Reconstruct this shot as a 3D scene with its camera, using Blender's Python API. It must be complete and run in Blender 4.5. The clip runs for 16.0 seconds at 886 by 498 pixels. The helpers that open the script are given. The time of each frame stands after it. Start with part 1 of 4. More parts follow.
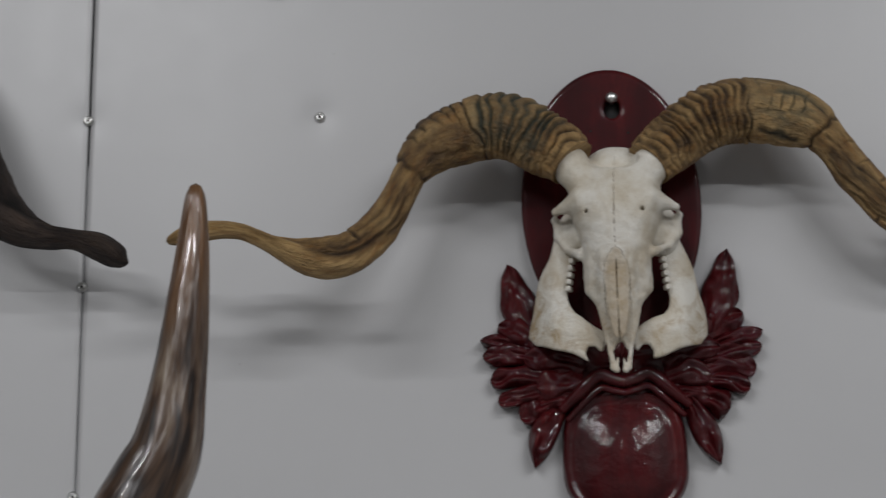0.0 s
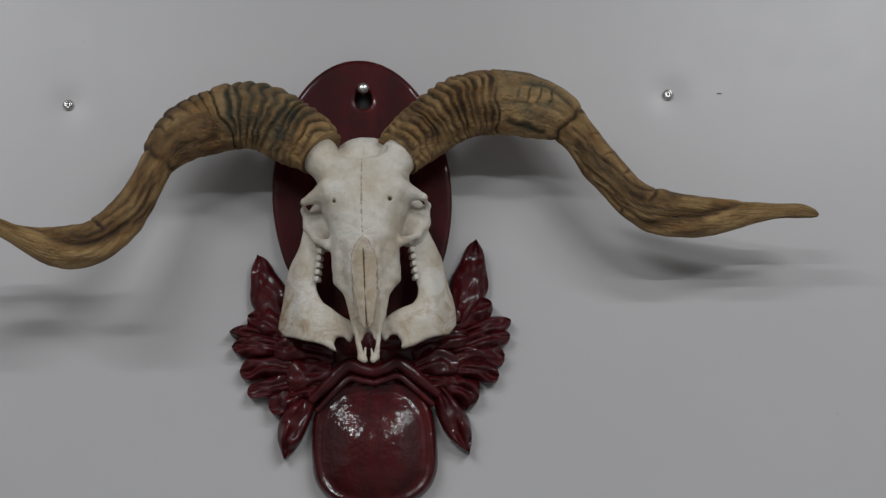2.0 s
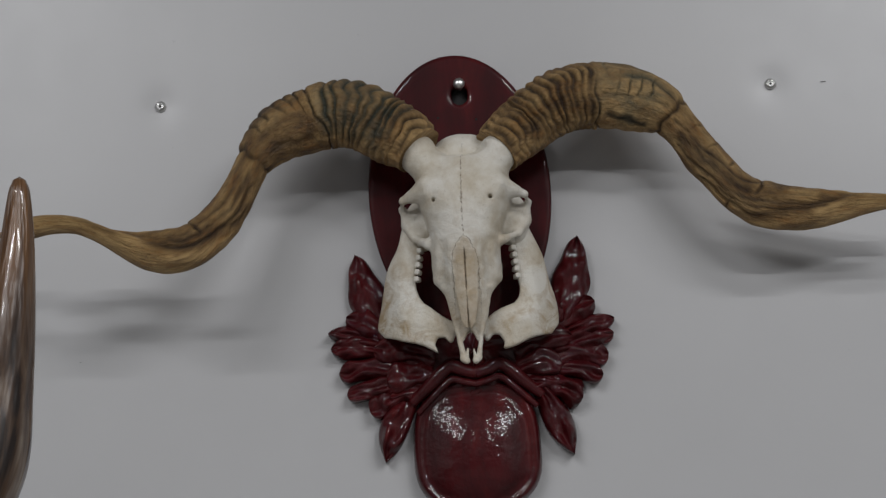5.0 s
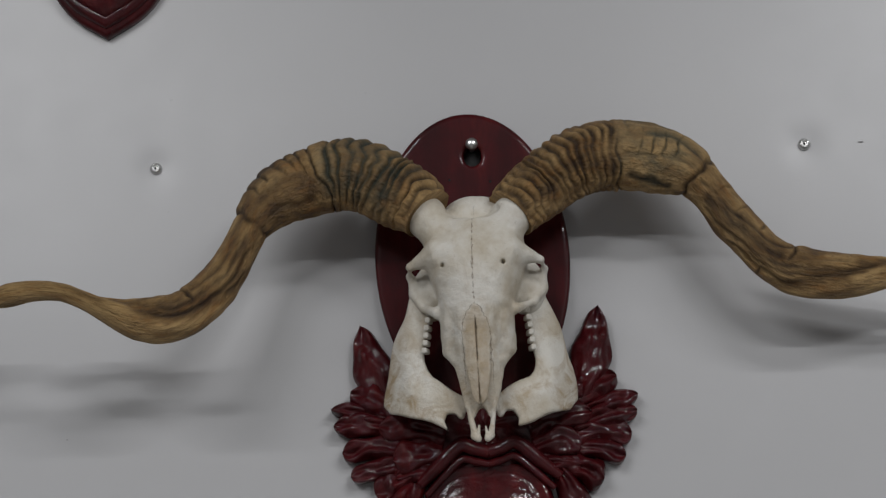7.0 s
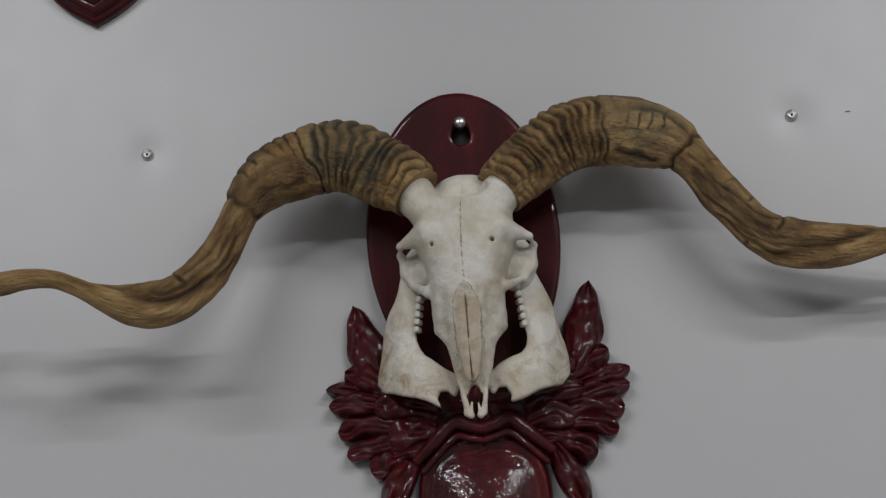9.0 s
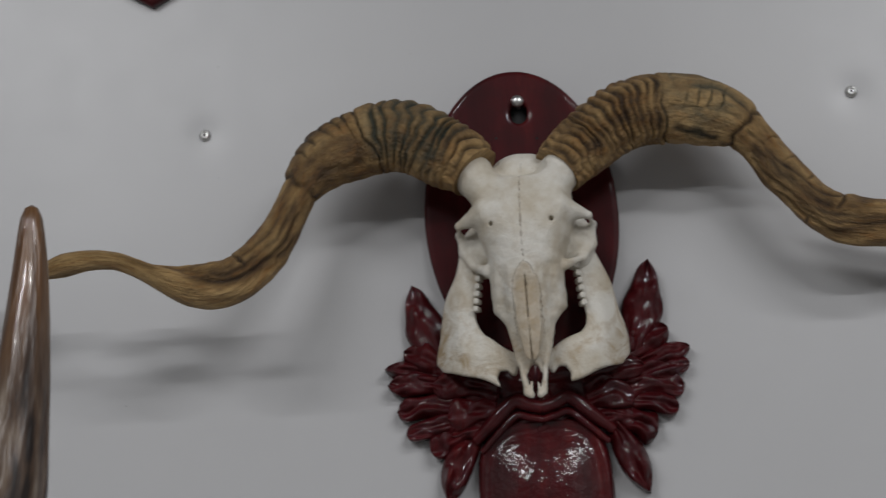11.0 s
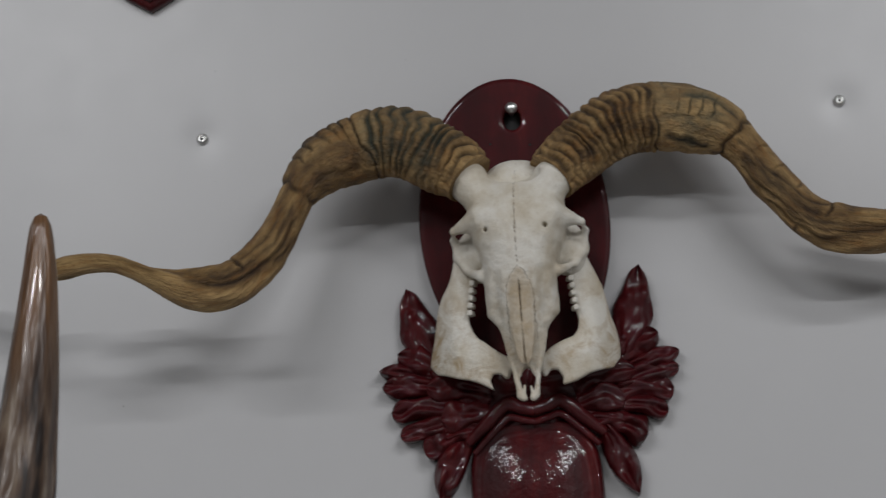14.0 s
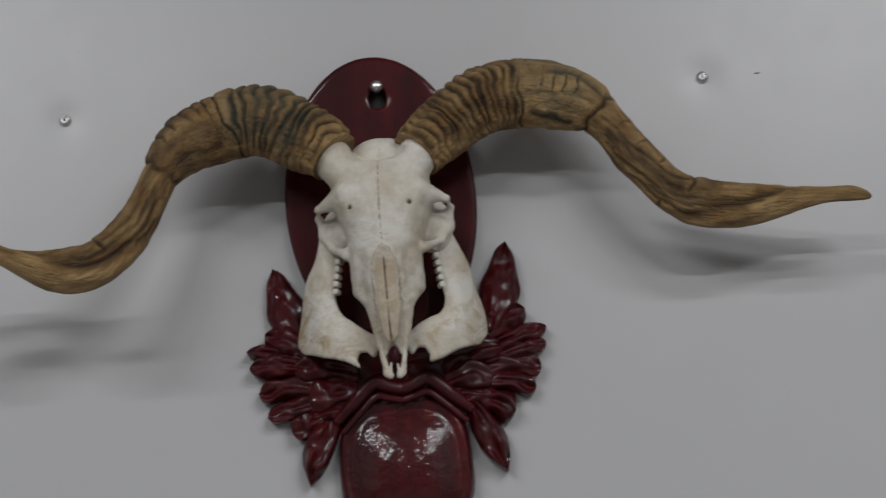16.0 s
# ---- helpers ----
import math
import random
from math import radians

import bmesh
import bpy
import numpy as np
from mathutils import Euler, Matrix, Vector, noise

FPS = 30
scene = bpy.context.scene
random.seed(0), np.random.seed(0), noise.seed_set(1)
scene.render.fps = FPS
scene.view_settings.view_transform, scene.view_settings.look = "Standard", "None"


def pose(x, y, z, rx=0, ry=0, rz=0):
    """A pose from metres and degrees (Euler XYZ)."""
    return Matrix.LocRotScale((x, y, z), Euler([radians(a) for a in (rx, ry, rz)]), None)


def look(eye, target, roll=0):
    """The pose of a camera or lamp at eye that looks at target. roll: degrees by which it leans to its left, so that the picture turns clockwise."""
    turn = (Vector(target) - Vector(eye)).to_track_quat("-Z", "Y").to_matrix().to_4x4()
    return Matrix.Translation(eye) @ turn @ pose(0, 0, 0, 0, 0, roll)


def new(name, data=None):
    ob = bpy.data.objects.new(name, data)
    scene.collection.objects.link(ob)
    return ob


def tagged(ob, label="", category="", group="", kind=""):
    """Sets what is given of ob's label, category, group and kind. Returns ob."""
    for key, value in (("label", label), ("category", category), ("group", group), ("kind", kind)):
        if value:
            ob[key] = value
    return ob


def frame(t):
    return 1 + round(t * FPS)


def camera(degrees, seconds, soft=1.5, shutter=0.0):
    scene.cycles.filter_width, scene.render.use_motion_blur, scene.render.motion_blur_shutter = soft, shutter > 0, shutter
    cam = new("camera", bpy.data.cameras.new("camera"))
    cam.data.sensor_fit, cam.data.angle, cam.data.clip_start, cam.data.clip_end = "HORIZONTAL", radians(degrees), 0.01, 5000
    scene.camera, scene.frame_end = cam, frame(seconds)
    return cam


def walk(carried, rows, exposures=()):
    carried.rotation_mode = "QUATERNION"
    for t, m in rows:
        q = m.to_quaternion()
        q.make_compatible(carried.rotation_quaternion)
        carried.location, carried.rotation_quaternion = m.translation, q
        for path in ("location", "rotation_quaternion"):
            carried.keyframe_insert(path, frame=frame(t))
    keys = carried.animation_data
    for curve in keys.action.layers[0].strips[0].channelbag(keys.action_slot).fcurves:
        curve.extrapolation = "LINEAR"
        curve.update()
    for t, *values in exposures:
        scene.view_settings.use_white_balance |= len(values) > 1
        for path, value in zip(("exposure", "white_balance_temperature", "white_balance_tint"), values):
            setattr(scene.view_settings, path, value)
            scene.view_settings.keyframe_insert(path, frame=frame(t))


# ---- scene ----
cam = camera(27.0, 16.0, 1.3, 0.3)
PATH = [
    (0, (-0.021, -1.946, 1.622), (-0.184, 0.011, 1.998), 0.1),
    (0.2, (-0.007, -1.942, 1.621), (-0.138, 0.018, 1.996), -0.3),
    (0.5, (0.015, -1.94, 1.627), (-0.078, 0.023, 1.999), -0.3),
    (1, (0.035, -1.939, 1.613), (0.029, 0.023, 2.002), -0.6),
    (1.5, (0.04, -1.941, 1.608), (0.103, 0.02, 1.996), -0.5),
    (2, (0.04, -1.938, 1.615), (0.084, 0.026, 1.987), -0.9),
    (2.5, (0.026, -1.932, 1.604), (0.043, 0.032, 1.982), -1.0),
    (3, (0.021, -1.932, 1.613), (-0.021, 0.033, 1.979), -0.8),
    (3.2, (0.016, -1.933, 1.615), (-0.059, 0.033, 1.978), -0.8),
    (5.3, (0.003, -1.888, 1.633), (-0.015, 0.079, 1.994), -1.7),
    (5.5, (0.022, -1.868, 1.632), (-0.001, 0.093, 2.024), -2.0),
    (6, (0.027, -1.825, 1.636), (-0.041, 0.127, 2.065), -2.0),
    (6.5, (0.034, -1.8, 1.637), (-0.05, 0.145, 2.096), -1.7),
    (7, (0.029, -1.779, 1.631), (-0.037, 0.166, 2.093), -1.2),
    (7.5, (0.027, -1.787, 1.631), (-0.06, 0.162, 2.069), -2.0),
    (8, (0.041, -1.791, 1.638), (-0.078, 0.157, 2.073), -2.5),
    (8.5, (0.041, -1.793, 1.638), (-0.054, 0.156, 2.076), -2.4),
    (8.7, (0.056, -1.789, 1.63), (-0.029, 0.161, 2.069), -2.4),
    (10.8, (0.035, -1.794, 1.644), (-0.062, 0.163, 2.043), -2.7),
    (11, (0.041, -1.789, 1.636), (-0.093, 0.163, 2.048), -2.4),
    (11.5, (0.019, -1.807, 1.642), (-0.17, 0.142, 2.052), -2.2),
    (12, (-0.003, -1.815, 1.644), (-0.206, 0.135, 2.038), -3.3),
    (12.5, (-0.026, -1.825, 1.645), (-0.257, 0.122, 2.043), -2.8),
    (13, (-0.022, -1.825, 1.646), (-0.216, 0.124, 2.053), -2.4),
    (13.5, (-0.01, -1.817, 1.643), (-0.157, 0.136, 2.048), -2.1),
    (14, (0.025, -1.821, 1.646), (-0.083, 0.135, 2.045), -2.2),
    (14.5, (0.054, -1.821, 1.639), (0.024, 0.139, 2.04), -2.7),
    (15, (0.073, -1.821, 1.645), (0.109, 0.141, 2.027), -3.3),
    (15.5, (0.069, -1.818, 1.641), (0.136, 0.144, 2.027), -3.6),
    (16, (0.055, -1.812, 1.629), (0.057, 0.15, 2.018), -3.5),
]
walk(cam, [(t, look(eye, target, roll)) for t, eye, target, roll in PATH])

# ---- light ----
world = bpy.data.worlds.new("hall_air")
scene.world = world
world.use_nodes = True
world.node_tree.nodes["Background"].inputs[0].default_value = (0.9, 0.95, 1.0, 1)
world.node_tree.nodes["Background"].inputs[1].default_value = 0.02
CEILING = 4.4
# x, y and watts of the rows of tube lights under the ceiling, which run along the wall with the trophies
TUBES = [(-2.4, -3.7, 79), (2.4, -3.7, 94), (-2.4, -6.3, 164), (2.4, -6.3, 184)]
for lx, ly, watts in TUBES:
    lamp = bpy.data.lights.new("tube_light", "AREA")
    lamp.shape, lamp.size, lamp.size_y = "RECTANGLE", 2.6, 0.16
    lamp.energy, lamp.color = watts, (0.975, 0.98, 1.0)
    new("tube_light", lamp).matrix_world = pose(lx, ly, CEILING - 0.13)
scene.view_settings.exposure = 0.0


# ---- materials ----
def material(name, rough=0.5, metal=0.0, coat=0.0, spec=0.5):
    m = bpy.data.materials.new(name)
    m.use_nodes = True
    b = m.node_tree.nodes["Principled BSDF"]
    b.inputs["Roughness"].default_value, b.inputs["Metallic"].default_value = rough, metal
    b.inputs["Coat Weight"].default_value, b.inputs["Coat Roughness"].default_value = coat, 0.08
    b.inputs["Specular IOR Level"].default_value = spec
    return m, m.node_tree.nodes, m.node_tree.links, b


def node(nodes, kind, **values):
    n = nodes.new(kind)
    for key, value in values.items():
        n.inputs[key.replace("_", " ")].default_value = value
    return n


def ramp(nodes, links, source, *stops):
    r = nodes.new("ShaderNodeValToRGB")
    el = r.color_ramp.elements
    while len(el) < len(stops):
        el.new(0.5)
    for e, (p, c) in zip(el, stops):
        e.position, e.color = p, (*c, 1)
    links.new(source, r.inputs[0])
    return r.outputs[0]


def mix(nodes, links, fac, a, b, blend="MIX"):
    m = nodes.new("ShaderNodeMix")
    m.data_type, m.blend_type = "RGBA", blend
    for socket, value in ((m.inputs[0], fac), (m.inputs[6], a), (m.inputs[7], b)):
        if isinstance(value, bpy.types.NodeSocket):
            links.new(value, socket)
        else:
            socket.default_value = value if isinstance(value, float) else (*value, 1)
    return m.outputs[2]


def maths(nodes, links, op, a, b=0.0, c=0.0, clamp=False):
    m = nodes.new("ShaderNodeMath")
    m.operation, m.use_clamp = op, clamp
    for socket, value in zip(m.inputs, (a, b, c)):
        if isinstance(value, bpy.types.NodeSocket):
            links.new(value, socket)
        else:
            socket.default_value = value
    return m.outputs[0]


def noise_of(nodes, links, vector, scale, detail=4.0, rough=0.55, distortion=0.0):
    n = node(nodes, "ShaderNodeTexNoise", Scale=scale, Detail=detail, Roughness=rough, Distortion=distortion)
    if vector is not None:
        links.new(vector, n.inputs["Vector"])
    return n.outputs["Fac"]


def bump(nodes, links, shader, height, strength, distance=0.002):
    b = node(nodes, "ShaderNodeBump", Strength=strength, Distance=distance)
    links.new(height, b.inputs["Height"])
    links.new(b.outputs[0], shader.inputs["Normal"])


def object_space(nodes):
    return nodes.new("ShaderNodeTexCoord").outputs["Object"]


def paint_material(name, base, rough, spread=0.03, scale=3.0, spec=0.5):
    m, n, l, b = material(name, rough, spec=spec)
    o = object_space(n)
    low = tuple(c * (1 - spread) for c in base)
    l.new(ramp(n, l, noise_of(n, l, o, scale, 6), (0.35, low), (0.65, base)), b.inputs["Base Color"])
    r = noise_of(n, l, o, scale * 14, 5)
    l.new(maths(n, l, "MULTIPLY_ADD", r, 0.12, rough - 0.06), b.inputs["Roughness"])
    bump(n, l, b, noise_of(n, l, o, scale * 90, 3), 0.06, 0.0006)
    return m


def bone_material():
    m, n, l, b = material("old_bone", 0.55, spec=0.35)
    o = object_space(n)
    col = ramp(n, l, noise_of(n, l, o, 22, 6, 0.6), (0.32, (0.50, 0.43, 0.32)), (0.46, (0.63, 0.585, 0.495)), (0.60, (0.73, 0.705, 0.64)))
    stain = ramp(n, l, noise_of(n, l, o, 38, 8, 0.7, 1.2), (0.47, (0, 0, 0)), (0.70, (1, 1, 1)))
    sep = n.new("ShaderNodeSeparateXYZ")
    l.new(o, sep.inputs[0])
    # tan staining of the muzzle and of the lower jaw rims
    low = maths(n, l, "MULTIPLY_ADD", sep.outputs[2], -9.0, -1.35, True)
    rim = maths(n, l, "MULTIPLY_ADD", maths(n, l, "ABSOLUTE", sep.outputs[0]), 55.0, -3.9, True)
    low = maths(n, l, "ADD", low, rim)
    amount = maths(n, l, "MULTIPLY", stain, maths(n, l, "MULTIPLY_ADD", low, 0.8, 0.22))
    rust = maths(n, l, "MULTIPLY", rim, maths(n, l, "MULTIPLY_ADD", noise_of(n, l, o, 90, 4, 0.65), 1.6, -0.45, True))
    amount = maths(n, l, "ADD", amount, maths(n, l, "MULTIPLY", rust, 0.32), clamp=True)
    col = mix(n, l, amount, col, (0.42, 0.32, 0.20))
    # tan nasal bones with a dark edge
    reach = maths(n, l, "MULTIPLY_ADD", noise_of(n, l, o, 190, 3), 0.007, -0.0035)
    wide = maths(n, l, "SUBTRACT", maths(n, l, "ADD", maths(n, l, "ABSOLUTE", sep.outputs[0]), reach), maths(n, l, "MULTIPLY", 0.0128, maths(n, l, "POWER", maths(n, l, "MULTIPLY_ADD", sep.outputs[2], -50.0, -8.9, True), 0.5)))
    nasal = ramp(n, l, maths(n, l, "MULTIPLY_ADD", wide, 130.0, 0.5), (0.05, (1, 1, 1)), (0.60, (0, 0, 0)))
    ahead = maths(n, l, "MULTIPLY_ADD", sep.outputs[1], -120.0, -11.6, True)
    col = mix(n, l, maths(n, l, "MULTIPLY", maths(n, l, "MULTIPLY", nasal, ahead), maths(n, l, "MULTIPLY_ADD", noise_of(n, l, o, 60, 5), 1.6, -0.35, True)), col, (0.44, 0.33, 0.20))
    edge = ramp(n, l, maths(n, l, "MULTIPLY_ADD", wide, 130.0, 0.5), (0.40, (0, 0, 0)), (0.47, (1, 1, 1)), (0.54, (0, 0, 0)))
    col = mix(n, l, maths(n, l, "MULTIPLY", maths(n, l, "MULTIPLY", edge, ahead), 0.8), col, (0.16, 0.11, 0.07))
    # the midline suture, a thin wandering dark seam
    wander = maths(n, l, "MULTIPLY_ADD", noise_of(n, l, o, 300, 3), 0.0024, -0.0012)
    off = maths(n, l, "ABSOLUTE", maths(n, l, "ADD", sep.outputs[0], wander))
    line = ramp(n, l, maths(n, l, "MULTIPLY", off, 900.0), (0.2, (1, 1, 1)), (0.75, (0, 0, 0)))
    breaks = ramp(n, l, noise_of(n, l, o, 170, 2), (0.42, (0, 0, 0)), (0.58, (1, 1, 1)))
    front = ramp(n, l, maths(n, l, "MULTIPLY_ADD", sep.outputs[1], -16.0, -1.0), (0.3, (0, 0, 0)), (0.5, (1, 1, 1)))
    seam = maths(n, l, "MULTIPLY", maths(n, l, "MULTIPLY", line, breaks), maths(n, l, "MULTIPLY", front, 0.45))
    col = mix(n, l, seam, col, (0.10, 0.07, 0.045))
    specks = ramp(n, l, noise_of(n, l, o, 210, 4, 0.75), (0.60, (0, 0, 0)), (0.72, (1, 1, 1)))
    col = mix(n, l, maths(n, l, "MULTIPLY", specks, 0.30), col, (0.22, 0.16, 0.10))
    l.new(col, b.inputs["Base Color"])
    pits = maths(n, l, "MULTIPLY_ADD", noise_of(n, l, o, 55, 4, 0.6), 2.0, noise_of(n, l, o, 300, 5, 0.7))
    bump(n, l, b, pits, 0.60, 0.0016)
    return m


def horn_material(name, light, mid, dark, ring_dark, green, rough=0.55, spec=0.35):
    """Ringed horn. The mesh carries horn_uv (metres along, cosine and sine of the angle round) and a tint (darkness of
    the grooves, paleness, greenness).
    """
    m, n, l, b = material(name, rough, spec=spec)
    a = n.new("ShaderNodeAttribute")
    a.attribute_name = "horn_uv"
    sep = n.new("ShaderNodeSeparateXYZ")
    l.new(a.outputs["Vector"], sep.inputs[0])
    u = sep.outputs[0]
    tones = n.new("ShaderNodeAttribute")
    tones.attribute_name = "horn_tint"
    part_of = n.new("ShaderNodeSeparateXYZ")
    l.new(tones.outputs["Vector"], part_of.inputs[0])
    deep, pale, moss = part_of.outputs

    def stretched(along, round_):
        c = n.new("ShaderNodeCombineXYZ")
        l.new(maths(n, l, "MULTIPLY", u, along), c.inputs[0])
        l.new(maths(n, l, "MULTIPLY", sep.outputs[1], round_), c.inputs[1])
        l.new(maths(n, l, "MULTIPLY", sep.outputs[2], round_), c.inputs[2])
        return c.outputs[0]

    cloud = noise_of(n, l, stretched(30, 1.4), 1.0, 5, 0.6)
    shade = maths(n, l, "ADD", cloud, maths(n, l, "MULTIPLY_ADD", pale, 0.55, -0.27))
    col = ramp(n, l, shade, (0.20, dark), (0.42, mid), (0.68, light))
    rusty = ramp(n, l, noise_of(n, l, stretched(45, 2.6), 1.0, 4, 0.6), (0.50, (0, 0, 0)), (0.66, (1, 1, 1)))
    col = mix(n, l, maths(n, l, "MULTIPLY", rusty, 0.5), col, tuple(c * k for c, k in zip(mid, (1.25, 0.95, 0.6))))
    # hair-fine lengthwise fibres
    fibre = noise_of(n, l, stretched(14, 9), 1.0, 5, 0.65)
    col = mix(n, l, maths(n, l, "MULTIPLY", ramp(n, l, fibre, (0.50, (0, 0, 0)), (0.68, (1, 1, 1))), 0.20), col, dark)
    mottle = ramp(n, l, noise_of(n, l, stretched(120, 5), 1.0, 4, 0.6), (0.50, (0, 0, 0)), (0.70, (1, 1, 1)))
    col = mix(n, l, maths(n, l, "MULTIPLY", mottle, 0.45), col, dark)
    if green:
        patch = maths(n, l, "MULTIPLY_ADD", noise_of(n, l, stretched(40, 2.2), 1.0, 4, 0.6), 2.4, -0.75, True)
        col = mix(n, l, maths(n, l, "MULTIPLY", maths(n, l, "MULTIPLY", moss, patch), 0.75), col, green)
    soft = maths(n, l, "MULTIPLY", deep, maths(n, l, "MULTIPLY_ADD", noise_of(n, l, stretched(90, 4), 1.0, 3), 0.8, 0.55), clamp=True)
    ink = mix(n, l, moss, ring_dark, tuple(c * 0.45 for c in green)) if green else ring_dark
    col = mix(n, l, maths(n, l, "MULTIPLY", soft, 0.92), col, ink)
    l.new(col, b.inputs["Base Color"])
    l.new(maths(n, l, "MULTIPLY_ADD", fibre, 0.25, rough - 0.10), b.inputs["Roughness"])
    bump(n, l, b, maths(n, l, "ADD", fibre, maths(n, l, "MULTIPLY", noise_of(n, l, stretched(130, 7), 1.0, 4, 0.65), 2.2)), 0.95, 0.0018)
    return m


def polished_horn_material():
    m, n, l, b = material("polished_streaked_horn", 0.30, coat=0.5)
    b.inputs["Coat Roughness"].default_value = 0.08
    a = n.new("ShaderNodeAttribute")
    a.attribute_name = "horn_uv"
    sep = n.new("ShaderNodeSeparateXYZ")
    l.new(a.outputs["Vector"], sep.inputs[0])
    u = sep.outputs[0]

    def stretched(along, round_, shift=0.0):
        c = n.new("ShaderNodeCombineXYZ")
        l.new(maths(n, l, "MULTIPLY_ADD", u, along, shift), c.inputs[0])
        l.new(maths(n, l, "MULTIPLY", sep.outputs[1], round_), c.inputs[1])
        l.new(maths(n, l, "MULTIPLY", sep.outputs[2], round_), c.inputs[2])
        return c.outputs[0]

    streak = noise_of(n, l, stretched(12, 1.7), 1.0, 4, 0.55, 0.6)
    col = ramp(n, l, streak, (0.40, (0.014, 0.008, 0.006)), (0.50, (0.070, 0.040, 0.024)), (0.61, (0.135, 0.094, 0.064)), (0.76, (0.30, 0.25, 0.19)))
    tip = ramp(n, l, noise_of(n, l, stretched(7, 1.8, 3.0), 1.0, 3), (0.35, (0.070, 0.031, 0.012)), (0.65, (0.19, 0.095, 0.040)))
    reach = maths(n, l, "MULTIPLY_ADD", u, 16.0, -5.2, True)
    col = mix(n, l, reach, col, tip)
    l.new(col, b.inputs["Base Color"])
    bump(n, l, b, noise_of(n, l, stretched(17, 1.8), 1.0, 2), 0.75, 0.005)
    return m


def lacquer_material(name, lumpy):
    m, n, l, b = material(name, 0.45, spec=0.12, coat=0.65)
    o = object_space(n)
    c = n.new("ShaderNodeMapping")
    c.inputs["Scale"].default_value = (30, 30, 5)
    l.new(o, c.inputs[0])
    grain = noise_of(n, l, c.outputs[0], 1.0, 6, 0.65, 0.6)
    col = ramp(n, l, grain, (0.3, (0.028, 0.0016, 0.0026)), (0.55, (0.066, 0.0036, 0.0056)), (0.78, (0.135, 0.012, 0.010)))
    dirt = ramp(n, l, noise_of(n, l, o, 45, 6, 0.6), (0.42, (0, 0, 0)), (0.62, (1, 1, 1)))
    col = mix(n, l, maths(n, l, "MULTIPLY", dirt, 0.35), col, (0.022, 0.004, 0.005))
    l.new(col, b.inputs["Base Color"])
    b.inputs["Coat Roughness"].default_value = 0.055
    lumps = maths(n, l, "ADD", maths(n, l, "MULTIPLY_ADD", noise_of(n, l, o, 48, 2, 0.5), 0.6, maths(n, l, "MULTIPLY", noise_of(n, l, o, 120, 2, 0.5), 0.55)), maths(n, l, "MULTIPLY", noise_of(n, l, o, 260, 2, 0.5), 0.14))
    bump(n, l, b, lumps, lumpy, 0.005)
    l.new(n["Bump"].outputs[0], b.inputs["Coat Normal"])
    return m


def metal_material(name, base, rough):
    m, n, l, b = material(name, rough, metal=1.0)
    o = object_space(n)
    dark = tuple(c * 0.6 for c in base)
    l.new(ramp(n, l, noise_of(n, l, o, 160, 4), (0.35, dark), (0.65, base)), b.inputs["Base Color"])
    return m


WALL_WHITE = paint_material("white_coated_sheet", (0.52, 0.52, 0.525), 0.30, 0.03, 2.2)
WALL_PLAIN = paint_material("painted_hall_wall", (0.26, 0.26, 0.257), 0.6, 0.06, 1.5)
FLOOR_GREY = paint_material("grey_concrete_floor", (0.15, 0.145, 0.14), 0.55, 0.25, 1.2)
DARK_GAP = paint_material("dark_gap", (0.02, 0.02, 0.022), 0.8, 0.2, 9)
BONE = bone_material()
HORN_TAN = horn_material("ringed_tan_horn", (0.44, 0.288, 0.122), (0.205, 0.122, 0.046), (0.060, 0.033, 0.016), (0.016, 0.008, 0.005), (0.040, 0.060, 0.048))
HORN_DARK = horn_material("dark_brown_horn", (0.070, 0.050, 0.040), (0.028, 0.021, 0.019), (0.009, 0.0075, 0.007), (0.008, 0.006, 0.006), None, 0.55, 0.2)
HORN_POLISHED = polished_horn_material()
LACQUER = lacquer_material("red_lacquered_carving", 0.33)
LACQUER_FLAT = lacquer_material("red_lacquered_board", 0.03)
STEEL = metal_material("bright_steel", (0.88, 0.88, 0.86), 0.30)
STRIP = paint_material("dull_grey_strip", (0.30, 0.30, 0.31), 0.45, 0.25, 20)
# near-black that paints the shade inside holes
HOLE_SHADE = paint_material("hole_shade_black", (0.004, 0.0035, 0.0035), 0.7, 0.2, 20)


# ---- mesh helpers ----
def thing(name, place, label, category, group="", kind=""):
    e = new(name)
    e.location = place
    return tagged(e, label, category, group, kind)


def link_part(name, mesh, mat, parent=None, label="", smooth=True):
    mesh.materials.append(mat)
    if smooth:
        mesh.shade_smooth()
    ob = new(name, mesh)
    if parent is not None:
        ob.parent = parent
    return tagged(ob, label)


def part(name, bm, mat, parent=None, label="", smooth=True):
    bmesh.ops.recalc_face_normals(bm, faces=bm.faces)
    mesh = bpy.data.meshes.new(name)
    bm.to_mesh(mesh)
    bm.free()
    return link_part(name, mesh, mat, parent, label, smooth)


def box_bm(x0, x1, y0, y1, z0, z1, bevel=0.0, segments=2):
    bm = bmesh.new()
    bmesh.ops.create_cube(bm, size=1, matrix=Matrix.Translation(((x0 + x1) / 2, (y0 + y1) / 2, (z0 + z1) / 2)) @ Matrix.Diagonal((x1 - x0, y1 - y0, z1 - z0, 1)))
    if bevel:
        bmesh.ops.bevel(bm, geom=bm.edges[:], offset=bevel, segments=segments, affect="EDGES", profile=0.5)
    return bm


